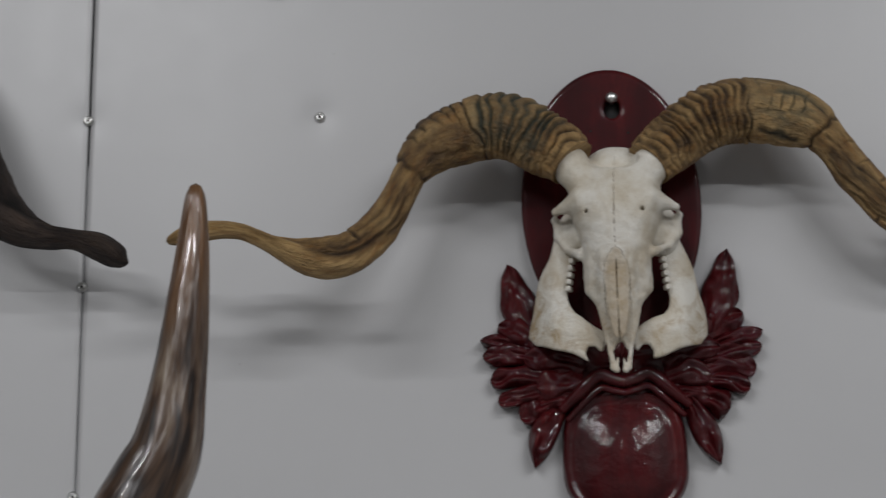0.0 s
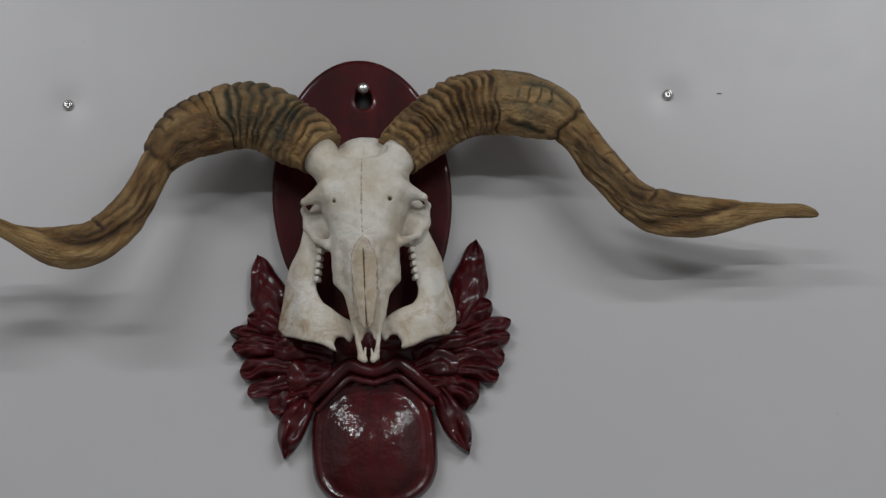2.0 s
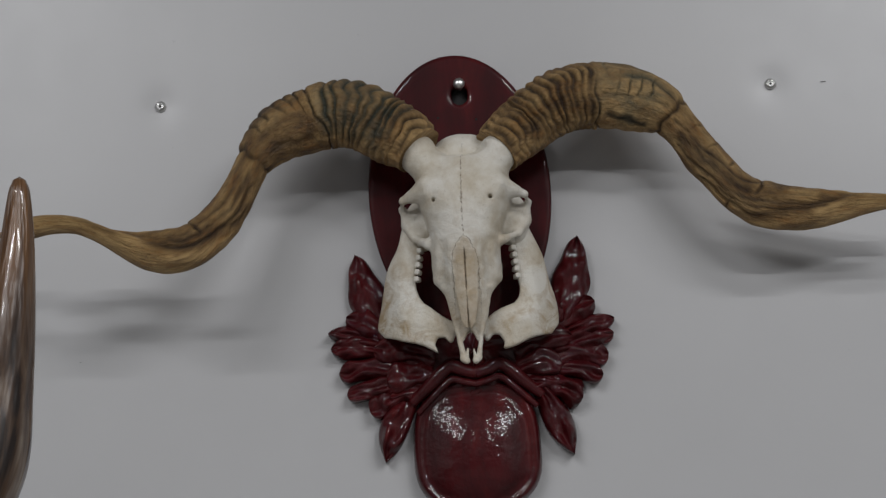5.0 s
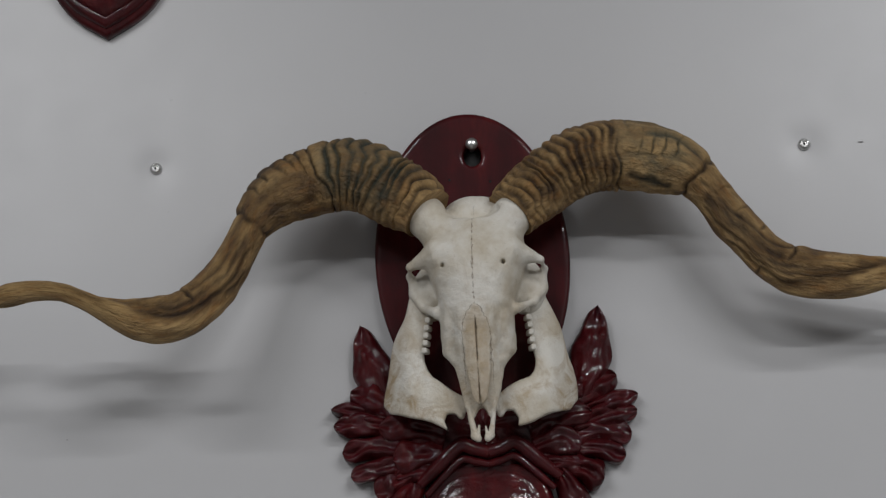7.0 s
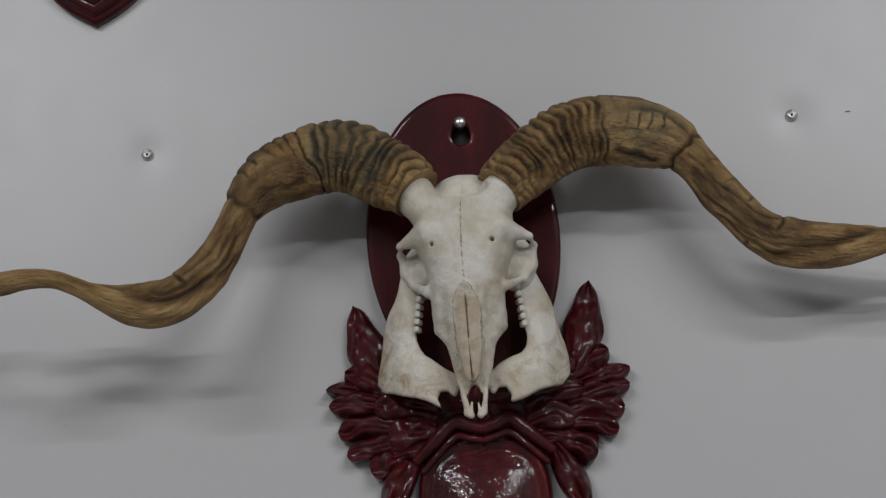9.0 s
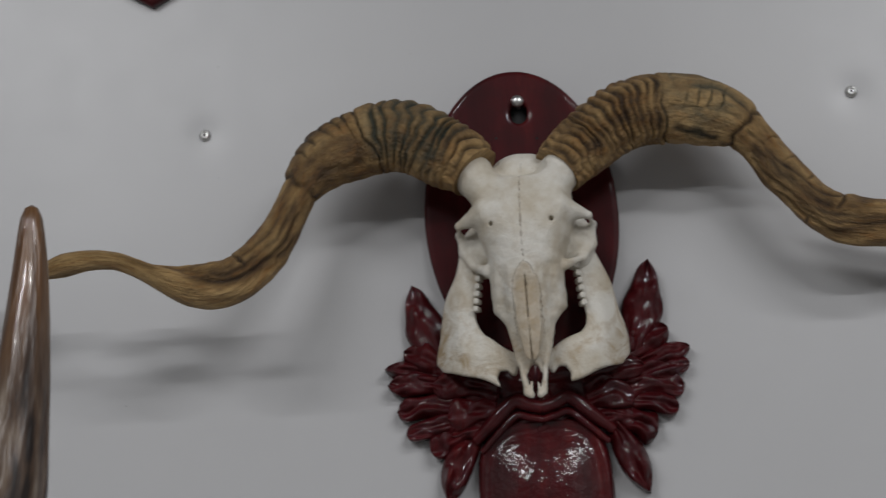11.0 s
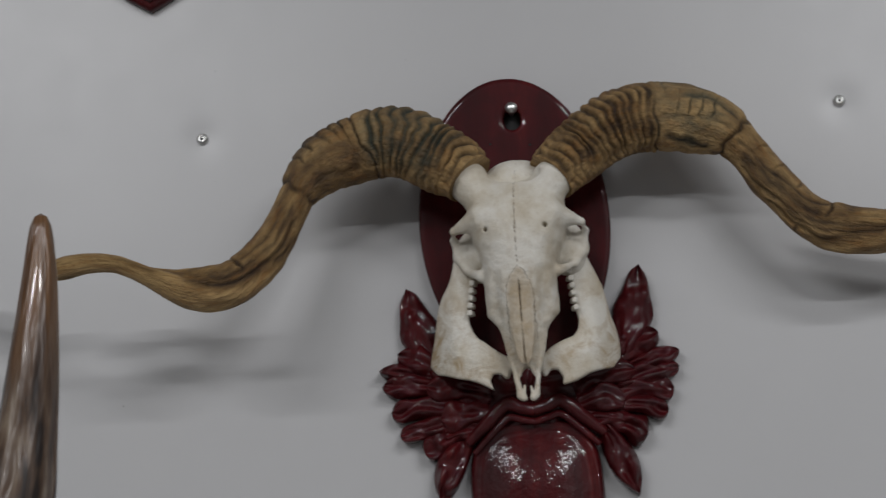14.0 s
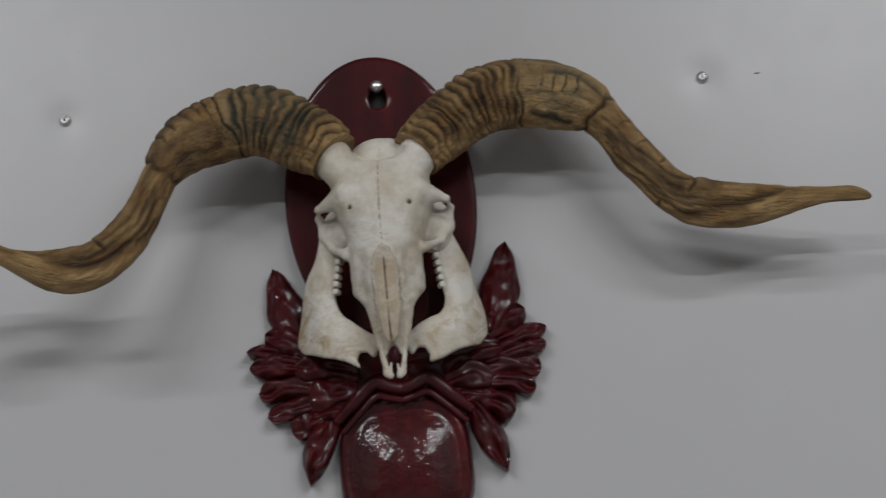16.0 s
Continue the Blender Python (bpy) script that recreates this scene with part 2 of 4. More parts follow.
def spline(rows, count):
    """Catmull-Rom through the rows, evenly spread."""
    p = np.array(rows, float)
    p = np.vstack([2 * p[0] - p[1], p, 2 * p[-1] - p[-2]])
    s = np.linspace(0, len(rows) - 1 - 1e-6, count)
    i = s.astype(int)
    f = (s - i)[:, None]
    a, b, c, d = p[i], p[i + 1], p[i + 2], p[i + 3]
    return 0.5 * (2 * b + (c - a) * f + (2 * a - 5 * b + 4 * c - d) * f ** 2 + (3 * b - a - 3 * c + d) * f ** 3)


def step01(x, a, b):
    t = min(1.0, max(0.0, (x - a) / (b - a)))
    return t * t * (3 - 2 * t)


def sweep(rows, count=240, around=40, flat=0.0, twist=0.0, rough=0.0, seed=0):
    """A smooth round mesh swept along rows of x, y, z, radius."""
    q = spline(rows, count)
    c, r = q[:, :3], np.maximum(q[:, 3], 0.0015)
    along = np.r_[0, np.cumsum(np.linalg.norm(np.diff(c, axis=0), axis=1))]
    tan = np.gradient(c, axis=0)
    tan /= np.linalg.norm(tan, axis=1)[:, None]
    side = np.cross(tan[0], (0, 1, 0))
    side /= np.linalg.norm(side)
    verts, uv = [], []
    for k in range(count):
        side = side - tan[k] * (side @ tan[k])
        side /= np.linalg.norm(side)
        up = np.cross(tan[k], side)
        u = float(along[k])
        for j in range(around):
            a = 2 * math.pi * j / around
            ca, sa = math.cos(a), math.sin(a)
            g = 1 + flat * math.cos(2 * (a - twist * u))
            if rough:
                g += rough * (noise.noise((u * 20 + seed, ca * 1.1, sa * 1.1)) + 0.7 * noise.noise((u * 70 + seed, ca * 3.5, sa * 3.5)))
            verts.append(c[k] + r[k] * g * (ca * side + sa * up))
            uv.append((u, ca, sa))
    faces = [(k * around + j, k * around + (j + 1) % around, (k + 1) * around + (j + 1) % around, (k + 1) * around + j)
             for k in range(count - 1) for j in range(around)]
    n = len(verts)
    verts += [c[0], c[-1] + tan[-1] * r[-1] * 0.6]
    uv += [(0, 1, 0), (along[-1], 1, 0)]
    faces += [(n, (j + 1) % around, j) for j in range(around)]
    o = (count - 1) * around
    faces += [(n + 1, o + j, o + (j + 1) % around) for j in range(around)]
    mesh = bpy.data.meshes.new("swept")
    mesh.from_pydata([tuple(v) for v in verts], [], faces)
    mesh.attributes.new("horn_uv", "FLOAT_VECTOR", "POINT").data.foreach_set("vector", np.array(uv, np.float32).ravel())
    return mesh


def horn_mesh(rows, seed, rings=(), cracks=(), furrows=(), roll=(), green=(), pale=(), depth=0.0030, count=760, around=72):
    """A horn along rows of x, y, z, half width. Angles run from near the upper edge (0) over the front to the lower edge (pi).
    rings: end, pitch, how far they reach down. cracks: place, lean, first and last angle, depth, width.
    furrows: strength, width and places (along, angle). roll: places (along, angle) of the upper edge of the pale rolled rim."""
    q = spline(rows, count)
    c, r = q[:, :3], np.maximum(q[:, 3], 0.0015)
    along = np.r_[0, np.cumsum(np.linalg.norm(np.diff(c, axis=0), axis=1))]
    tan = np.gradient(c, axis=0)
    tan /= np.linalg.norm(tan, axis=1)[:, None]
    hand = 1 if c[-1, 0] > c[0, 0] else -1
    up = np.stack([-tan[:, 2], 0 * r, tan[:, 0]], 1) * hand
    up /= np.linalg.norm(up, axis=1)[:, None]
    ahead = np.cross(tan, up)
    ahead *= np.where(ahead[:, 1] < 0, 1, -1)[:, None]
    U = along[:, None] * np.ones((1, around))
    V = 2 * math.pi * np.arange(around)[None, :] / around * np.ones((count, 1))
    cv, sv = np.cos(V), np.sin(V)
    F = V - 0.25        # the marks sit a little round the lower side

    def cloud(a, b, shift=0.0):
        return np.array([noise.noise((u * a + seed + shift, x * b, y * b)) for u, x, y in zip(U.ravel(), cv.ravel(), sv.ravel())]).reshape(U.shape)

    slow, quick, patchy, wave = cloud(22, 1.2), cloud(75, 3.0, 7.0), cloud(30, 1.6, 31.0), cloud(14, 2.3, 53.0)
    rng = random.Random(int(seed))
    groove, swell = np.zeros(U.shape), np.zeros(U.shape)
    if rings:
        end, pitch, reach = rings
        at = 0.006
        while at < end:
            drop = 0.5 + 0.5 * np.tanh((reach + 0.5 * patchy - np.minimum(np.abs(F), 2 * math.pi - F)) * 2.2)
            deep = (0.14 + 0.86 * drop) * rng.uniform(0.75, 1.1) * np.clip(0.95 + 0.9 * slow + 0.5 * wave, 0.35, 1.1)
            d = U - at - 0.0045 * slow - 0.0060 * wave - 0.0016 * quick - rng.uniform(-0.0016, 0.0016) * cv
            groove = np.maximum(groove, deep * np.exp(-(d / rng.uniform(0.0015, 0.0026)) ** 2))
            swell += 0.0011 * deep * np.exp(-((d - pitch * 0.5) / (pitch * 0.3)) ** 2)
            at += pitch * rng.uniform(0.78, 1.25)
    step = np.zeros(U.shape)
    for at, lean, v0, v1, deep, wide in cracks:
        d = U - at - lean * cv - 0.006 * slow - 0.003 * wave - 0.0018 * quick
        mask = (0.5 + 0.5 * np.tanh((F - v0) * 9)) * (0.5 + 0.5 * np.tanh((v1 - F) * 9))
        if v1 > 3:
            mask = np.maximum(mask, V > math.pi)
        groove = np.maximum(groove, deep * mask * np.clip(0.95 + 1.1 * patchy, 0.35, 1) * np.exp(-(d / wide) ** 2))
        step += 0.035 * deep * mask * np.where(d < 0, np.exp(d / 0.010), 0)
    for deep, wide, places in furrows:
        pu, pv = zip(*places)
        d = F - np.interp(U, pu, pv) - 0.09 * quick - 0.10 * slow
        fade = np.clip((U - pu[0]) / 0.008, 0, 1) * np.clip((pu[-1] - U) / 0.008, 0, 1)
        groove = np.maximum(groove, np.clip(1.35 * deep, 0, 1) * fade * np.clip(1.0 + 0.8 * patchy, 0.4, 1) * np.exp(-(d / (1.1 * wide)) ** 2))
    rim, hollow = np.zeros(U.shape), np.zeros(U.shape)
    if roll:
        pu, pv = zip(*roll)
        edge = np.interp(U, pu, pv) + 0.08 * slow
        on = np.clip((U - pu[0]) / 0.03, 0, 1)
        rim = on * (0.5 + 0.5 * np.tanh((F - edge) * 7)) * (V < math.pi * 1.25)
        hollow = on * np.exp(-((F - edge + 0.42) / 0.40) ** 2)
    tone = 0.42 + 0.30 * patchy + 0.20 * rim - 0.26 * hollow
    for u0, u1, amount in pale:
        tone += amount * np.clip((U - u0) / 0.012, 0, 1) * np.clip((u1 - U) / 0.012, 0, 1)
    tint = np.zeros(U.shape)
    for u0, u1, low, amount in green:
        tint = np.maximum(tint, amount * np.clip((U - u0) / 0.015, 0, 1) * np.clip((u1 - U) / 0.015, 0, 1) * np.clip((low - F) / 0.5 + 0.6 * patchy, 0, 1))
    shape = 1 + step + 0.10 * rim - 0.20 * hollow + 0.034 * slow + 0.044 * quick + 0.03 * wave + (swell - depth * groove) / np.maximum(r, 0.012)[:, None]
    a, b = shape * cv, shape * sv * 0.92
    # the outline keeps the half width of the row
    hi, lo = np.percentile(a, 98, axis=1), np.percentile(a, 2, axis=1)
    smooth = np.ones(31) / 31
    hi, lo = (np.convolve(np.pad(e, 15, mode="edge"), smooth, "valid") for e in (hi, lo))
    a = (2 * a - (hi + lo)[:, None]) / (hi - lo)[:, None]
    p = c[:, None] + r[:, None, None] * (a[..., None] * up[:, None] + b[..., None] * ahead[:, None])
    n = count * around
    k, j = np.meshgrid(np.arange(count - 1), np.arange(around), indexing="ij")
    k, j = k.ravel() * around, j.ravel()
    j2 = (j + 1) % around
    faces = np.stack([k + j, k + j2, k + around + j2, k + around + j], 1).tolist()
    faces += [(n, (i + 1) % around, i) for i in range(around)]
    o = n - around
    faces += [(n + 1, o + i, o + (i + 1) % around) for i in range(around)]
    verts = np.vstack([p.reshape(-1, 3), c[:1] + tan[:1] * 0.006, c[-1:] + tan[-1:] * r[-1] * 0.6])
    uv = np.vstack([np.stack([U, cv, sv], -1).reshape(-1, 3), [(0, 1, 0), (along[-1], 1, 0)]])
    tones = np.vstack([np.clip(np.stack([groove, tone, tint], -1).reshape(-1, 3), 0, 1), [(0.5, 0.4, 0), (0.2, 0.6, 0)]])
    bm = bmesh.new()
    mesh = bpy.data.meshes.new("horn")
    mesh.from_pydata(verts.tolist(), [], faces)
    bm.from_mesh(mesh)
    bmesh.ops.recalc_face_normals(bm, faces=bm.faces)
    bm.to_mesh(mesh)
    bm.free()
    mesh.attributes.new("horn_uv", "FLOAT_VECTOR", "POINT").data.foreach_set("vector", uv.astype(np.float32).ravel())
    mesh.attributes.new("horn_tint", "FLOAT_VECTOR", "POINT").data.foreach_set("vector", tones.astype(np.float32).ravel())
    return mesh


def surface(name, field, low, high, cell):
    """The mesh of field(x, y, z) = 0 by surface nets: one vertex in each cell that the surface crosses."""
    low = np.array(low, float)
    size = np.ceil((np.array(high) - low) / cell).astype(int) + 1
    axes = [low[i] + cell * np.arange(size[i]) for i in range(3)]
    f = field(*np.meshgrid(*axes, indexing="ij"))
    inside = f < 0
    total, hits = np.zeros((*(size - 1), 3)), np.zeros(size - 1)
    corners = [np.array(((i >> 2) & 1, (i >> 1) & 1, i & 1)) for i in range(8)]

    def cut(a, o):
        return a[o[0]:size[0] - 1 + o[0], o[1]:size[1] - 1 + o[1], o[2]:size[2] - 1 + o[2]]

    for a in corners:
        for ax in range(3):
            if a[ax] == 0:
                b = a.copy()
                b[ax] = 1
                fa, fb = cut(f, a), cut(f, b)
                cross = cut(inside, a) != cut(inside, b)
                t = np.where(cross, fa / np.where(cross, fa - fb, 1), 0)
                for i in range(3):
                    total[..., i] += cross * (a[i] + (t if i == ax else 0))
                hits += cross
    ids = -np.ones(size - 1, int)
    full = hits > 0
    ids[full] = np.arange(full.sum())
    cells = np.argwhere(full)
    verts = low + cell * (cells + total[full] / hits[full][:, None])
    faces = []
    for ax in range(3):
        b, c = (ax + 1) % 3, (ax + 2) % 3
        one = np.zeros(3, int)
        one[ax] = 1
        a0 = inside[tuple(slice(0, size[i] - one[i]) for i in range(3))]
        a1 = inside[tuple(slice(one[i], None) for i in range(3))]
        at = np.argwhere(a0 != a1)
        at = at[(at[:, b] > 0) & (at[:, c] > 0) & (at[:, b] < size[b] - 1) & (at[:, c] < size[c] - 1)]
        flip = a0[tuple(at.T)]
        eb, ec = np.eye(3, dtype=int)[b], np.eye(3, dtype=int)[c]
        quad = np.stack([ids[tuple((at - d).T)] for d in (0 * eb, eb, eb + ec, ec)], 1)
        quad[~flip] = quad[~flip][:, ::-1]
        faces.append(quad)
    mesh = bpy.data.meshes.new(name)
    mesh.from_pydata(verts.tolist(), [], np.vstack(faces).tolist())
    return mesh


def blend(a, b, k):
    h = np.clip(0.5 + 0.5 * (b - a) / k, 0, 1)
    return b + (a - b) * h - k * h * (1 - h)


def carve(a, b, k):
    return -blend(-a, b, k)


def ball(x, y, z, centre, radii):
    q = np.sqrt(((x - centre[0]) / radii[0]) ** 2 + ((y - centre[1]) / radii[1]) ** 2 + ((z - centre[2]) / radii[2]) ** 2)
    return (q - 1) * min(radii)


def rod(x, y, z, a, b, ra, rb):
    a, b = np.array(a), np.array(b)
    d = b - a
    h = np.clip(((x - a[0]) * d[0] + (y - a[1]) * d[1] + (z - a[2]) * d[2]) / (d @ d), 0, 1)
    return np.sqrt((x - a[0] - d[0] * h) ** 2 + (y - a[1] - d[1] * h) ** 2 + (z - a[2] - d[2] * h) ** 2) - (ra + (rb - ra) * h)


def flat_shape(x, z, corners):
    """Signed distance to a closed outline in the x-z plane."""
    best, sign = np.full(x.shape, 1e9), np.ones(x.shape)
    for i, (bx, bz) in enumerate(corners):
        ax, az = corners[i - 1]
        ex, ez, wx, wz = bx - ax, bz - az, x - ax, z - az
        h = np.clip((wx * ex + wz * ez) / (ex * ex + ez * ez), 0, 1)
        best = np.minimum(best, (wx - ex * h) ** 2 + (wz - ez * h) ** 2)
        c1, c2, c3 = z >= az, z < bz, ex * wz > ez * wx
        sign = np.where((c1 & c2 & c3) | (~c1 & ~c2 & ~c3), -sign, sign)
    return sign * np.sqrt(best)


def pad(outline, height, rings=14, turns=72, skirt=0.0):
    """A low domed body on the wall side: outline(angle) gives x, z; height(t, angle) its rise from rim (t = 1) to middle (t = 0)."""
    bm = bmesh.new()
    rows = []
    for i in range(rings + 1):
        t = i / rings
        row = []
        for j in range(turns):
            a = 2 * math.pi * j / turns
            x, z = outline(a)
            row.append(bm.verts.new((x * t, -height(t, a), z * t)) if i else None)
        rows.append(row)
    mid = bm.verts.new((0, -height(0, 0), 0))
    rows.append([bm.verts.new((*[v * 1.0 for v in (outline(2 * math.pi * j / turns)[0],)], -skirt, outline(2 * math.pi * j / turns)[1])) for j in range(turns)])
    for j in range(turns):
        k = (j + 1) % turns
        bm.faces.new((mid, rows[1][j], rows[1][k]))
        for i in range(1, rings + 1):
            bm.faces.new((rows[i][j], rows[i + 1][j], rows[i + 1][k], rows[i][k]))
    bm.faces.new(rows[-1])
    return bm


def egg(a, half, tall, power=2.0):
    c, s = math.cos(a), math.sin(a)
    r = (abs(c / half) ** power + abs(s / tall) ** power) ** (-1 / power)
    return r * c, r * s


# ---- the hall ----
HOOK_Z = 2.15
SEAM_X = -0.5772
SCREWS = [(-0.578, 2.146), (-0.578, 1.959), (-0.579, 1.732)]
RIVETS = [(-0.319, 2.145), (0.331, 2.150)]


def wall_panel(name, x0, x1):
    """A thin coated sheet with soft waves, pressed in a little round its screws."""
    xs = np.unique(np.r_[np.linspace(x0, x1, 26), np.arange(max(x0, -0.80), min(x1, 0.60), 0.006), x0, x1])
    zs = np.unique(np.r_[np.linspace(0.0, CEILING, 40), np.arange(1.66, 2.42, 0.006)])
    X, Z = np.meshgrid(xs, zs, indexing="ij")
    Y = np.zeros_like(X)
    for i, x in enumerate(xs):
        for j, z in enumerate(zs):
            Y[i, j] = 0.0030 * noise.noise((x * 2.1, z * 1.3, 4.0)) + 0.0010 * noise.noise((x * 6.0, z * 5.0, 9.0))
    near = np.minimum(1.0, np.minimum(abs(X - x0), abs(X - x1)) / 0.05)
    Y = Y * near
    for px, pz in SCREWS + RIVETS:
        Y += 0.0011 * np.exp(-((X - px) ** 2 + (Z - pz) ** 2) / (2 * 0.011 ** 2))
    verts = np.stack([X, Y, Z], -1).reshape(-1, 3)
    nx, nz = len(xs), len(zs)
    i, j = np.meshgrid(np.arange(nx - 1), np.arange(nz - 1), indexing="ij")
    k = (i * nz + j).ravel()
    quads = np.stack([k, k + nz, k + nz + 1, k + 1], 1)
    back = verts + (0, 0.006, 0)
    n = len(verts)
    rim = [q for q in list(range(0, nz)) + [a * nz + nz - 1 for a in range(1, nx)] + [(nx - 1) * nz + b for b in range(nz - 2, -1, -1)] + [a * nz for a in range(nx - 2, 0, -1)]]
    sides = [(rim[a - 1], rim[a], rim[a] + n, rim[a - 1] + n) for a in range(len(rim))]
    mesh = bpy.data.meshes.new(name)
    mesh.from_pydata(np.vstack([verts, back]).tolist(), [], quads.tolist() + (quads[:, ::-1] + n).tolist() + sides)
    bm = bmesh.new()
    bm.from_mesh(mesh)
    return bm


def rivet_mesh(radius, rise):
    """The flanged head of a blind rivet, with the hollow that its pin leaves."""
    bm = bmesh.new()
    prof = [(1.0, 0.0), (1.0, 0.22), (0.86, 0.52), (0.66, 0.92), (0.52, 1.0), (0.44, 0.88), (0.41, 0.66), (0.28, 0.62), (0.20, 0.72), (0.001, 0.70)]
    n = 24
    rows = [[bm.verts.new((radius * r * math.cos(2 * math.pi * k / n), -rise * h, radius * r * math.sin(2 * math.pi * k / n))) for k in range(n)] for r, h in prof]
    for a, b in zip(rows, rows[1:]):
        for k in range(n):
            bm.faces.new((a[k], a[(k + 1) % n], b[(k + 1) % n], b[k]))
    return bm


wall = thing("wall_north", (0, 0, 0), "white coated metal sheet wall with a dark vertical joint and bright rivets", "wall", kind="structure")
part("panel", wall_panel("panel", SEAM_X + 0.0015, 4.6), WALL_WHITE, wall)
part("panel", wall_panel("panel", -5.0, SEAM_X - 0.0015), WALL_WHITE, wall)
part("backing", box_bm(-5.0, 4.6, 0.012, 0.10, 0, CEILING), DARK_GAP, wall, smooth=False)
part("joint_strip", box_bm(SEAM_X - 0.0012, SEAM_X + 0.0014, 0.0030, 0.012, 0, 2.095, 0.0006), STRIP, wall, "dull grey joint strip")
for px, pz in SCREWS + RIVETS:
    rivet = part("rivet", rivet_mesh(0.0060, 0.0042), STEEL, wall, "bright steel rivet head")
    rivet.location = (px, 0.0002, pz)
    # black disc that paints the shade in the hollow of the rivet
    shade_spot = part("pin_hole_shade", pad(lambda a: egg(a, 0.0013, 0.0013), lambda t, a: 0.0032, 2, 20), HOLE_SHADE, rivet, "black disc painted as the shade in the rivet's hollow")
    shade_spot.location = (0, 0, 0)

for px, pz, half in ((0.387, 2.151, 0.0026), (-0.402, 1.873, 0.0008), (-0.695, 2.028, 0.0010)):
    mark = part("scuff", box_bm(-half, half, -0.0004, 0.0002, -0.0003, 0.0003), STRIP, wall, "small dark scuff")
    mark.location = (px, -0.0004, pz)

tagged(part("floor", box_bm(-5.0, 4.6, -14.0, 0.1, -0.1, 0), FLOOR_GREY, smooth=False), "grey concrete hall floor", "floor", kind="structure")
tagged(part("ceiling", box_bm(-5.0, 4.6, -14.0, 0.1, CEILING, CEILING + 0.1), WALL_PLAIN, smooth=False), "pale painted hall ceiling", "ceiling", kind="structure")
tagged(part("wall_south", box_bm(-5.0, 4.6, -14.1, -14.0, 0, CEILING), WALL_PLAIN, smooth=False), "plain pale wall behind the camera", "wall", kind="structure")
tagged(part("wall_west", box_bm(-5.1, -5.0, -14.1, 0.1, 0, CEILING), WALL_PLAIN, smooth=False), "plain pale side wall", "wall", kind="structure")
tagged(part("wall_east", box_bm(4.6, 4.7, -14.1, 0.1, 0, CEILING), WALL_PLAIN, smooth=False), "plain pale side wall", "wall", kind="structure")
for lx, ly, watts in TUBES:
    fixture = thing("tube_fixture", (lx, ly, CEILING), "white tube light fixture under the ceiling", "ceiling light", "tube lights")
    part("housing", box_bm(-1.36, 1.36, -0.13, 0.13, -0.11, 0, 0.01), WALL_PLAIN, fixture)

# ---- the skull trophy ----
CX = -0.003
trophy = thing("skull_trophy", (0, 0, HOOK_Z), "bleached ram skull with long twisting horns on a red plaque", "skull trophy")
trophy.rotation_euler = (0, radians(-2.2), 0)     # it hangs a little askew


def oval_plate(x, y, z):
    flat = (np.sqrt(((x + 0.0065) / 0.0955) ** 2 + ((z + 0.112) / 0.1495) ** 2) - 1) * 0.09
    thick = np.abs(y + 0.012) - 0.009
    q = np.maximum(flat + 0.004, 0) ** 2 + np.maximum(thick + 0.004, 0) ** 2
    body = np.sqrt(q) + np.minimum(np.maximum(flat, thick) + 0.004, 0) - 0.004
    hole = np.sqrt(x ** 2 + (np.clip(z, -0.009, -0.006) - z) ** 2) - 0.0088
    return np.maximum(body, -np.maximum(hole, y + 0.007))


plaque = link_part("plaque", surface("plaque", oval_plate, (-0.112, -0.026, -0.27), (0.105, 0.0, 0.045), 0.0022), LACQUER_FLAT, trophy, "oval back plate, dark red lacquered wood")


def lobe(base, tip, width, rise=0.014, start=0.010, groove=0.16, bend=0.0, sharp=0):
    """A carved leaf lobe from base to tip: domed, with a sunk midrib, on a straight-sided foot."""
    b, t = Vector((base[0], 0, base[1])), Vector((tip[0], 0, tip[1]))
    ahead = t - b
    length = ahead.length
    ahead.normalize()
    side = Vector((-ahead.z, 0, ahead.x))
    bm = bmesh.new()
    ns, nv = 26, 18
    rows = []
    for i in range(ns + 1):
        s = math.sin(math.pi / 2 * i / ns)
        if sharp:
            w = width * (0.5 + 0.5 * math.sin(math.pi * min(1.0, s / 1.1))) * max(0.03, 1 - s ** (10 if sharp > 1 else 6)) * (1 + (0.12 * math.sin(s * 13 + 1.0) if sharp > 1 else 0.0))
        else:
            w = 1.1 * width * (0.86 + 0.14 * min(1, s / 0.75) ** 1.5) * math.sqrt(max(0.003, 1 - max(0.0, (s - 0.80) / 0.20) ** 2.0))
            w *= 1 + 0.15 * math.sin(s * 9 + base[0] * 400)
        mid = b + ahead * (length * s) + side * (bend * math.sin(math.pi * s))
        row = []
        for j in range(nv + 1):
            v = 2 * j / nv - 1
            dome = math.sqrt(max(0.0, 1 - abs(v) ** 2.6)) * (0.55 + 0.45 * math.sin(math.pi * min(1, 0.25 + 0.75 * s)))
            dome -= groove * math.exp(-((v / 0.24) ** 2)) * (1 - s) ** 0.4
            dome = 0.8 * dome + 0.45 * noise.noise((mid.x * 75, mid.z * 75, v * 1.7)) + 0.08 * math.sin(s * 12 + v * 2.0)
            p = mid + side * (w * v)
            row.append(bm.verts.new((p.x, -(start + rise * max(0.02, dome)), p.z)))
        rows.append(row)
    for a, c in zip(rows, rows[1:]):
        for j in range(nv):
            bm.faces.new((a[j], a[j + 1], c[j + 1], c[j]))
    rim = [r[0] for r in rows] + rows[-1][1:] + [r[-1] for r in rows[-2::-1]] + rows[0][-2:0:-1]
    foot = [bm.verts.new((v.co.x, -0.001, v.co.z)) for v in rim]
    for k in range(len(rim)):
        bm.faces.new((rim[k - 1], rim[k], foot[k], foot[k - 1]))
    bm.faces.new(foot)
    return bm


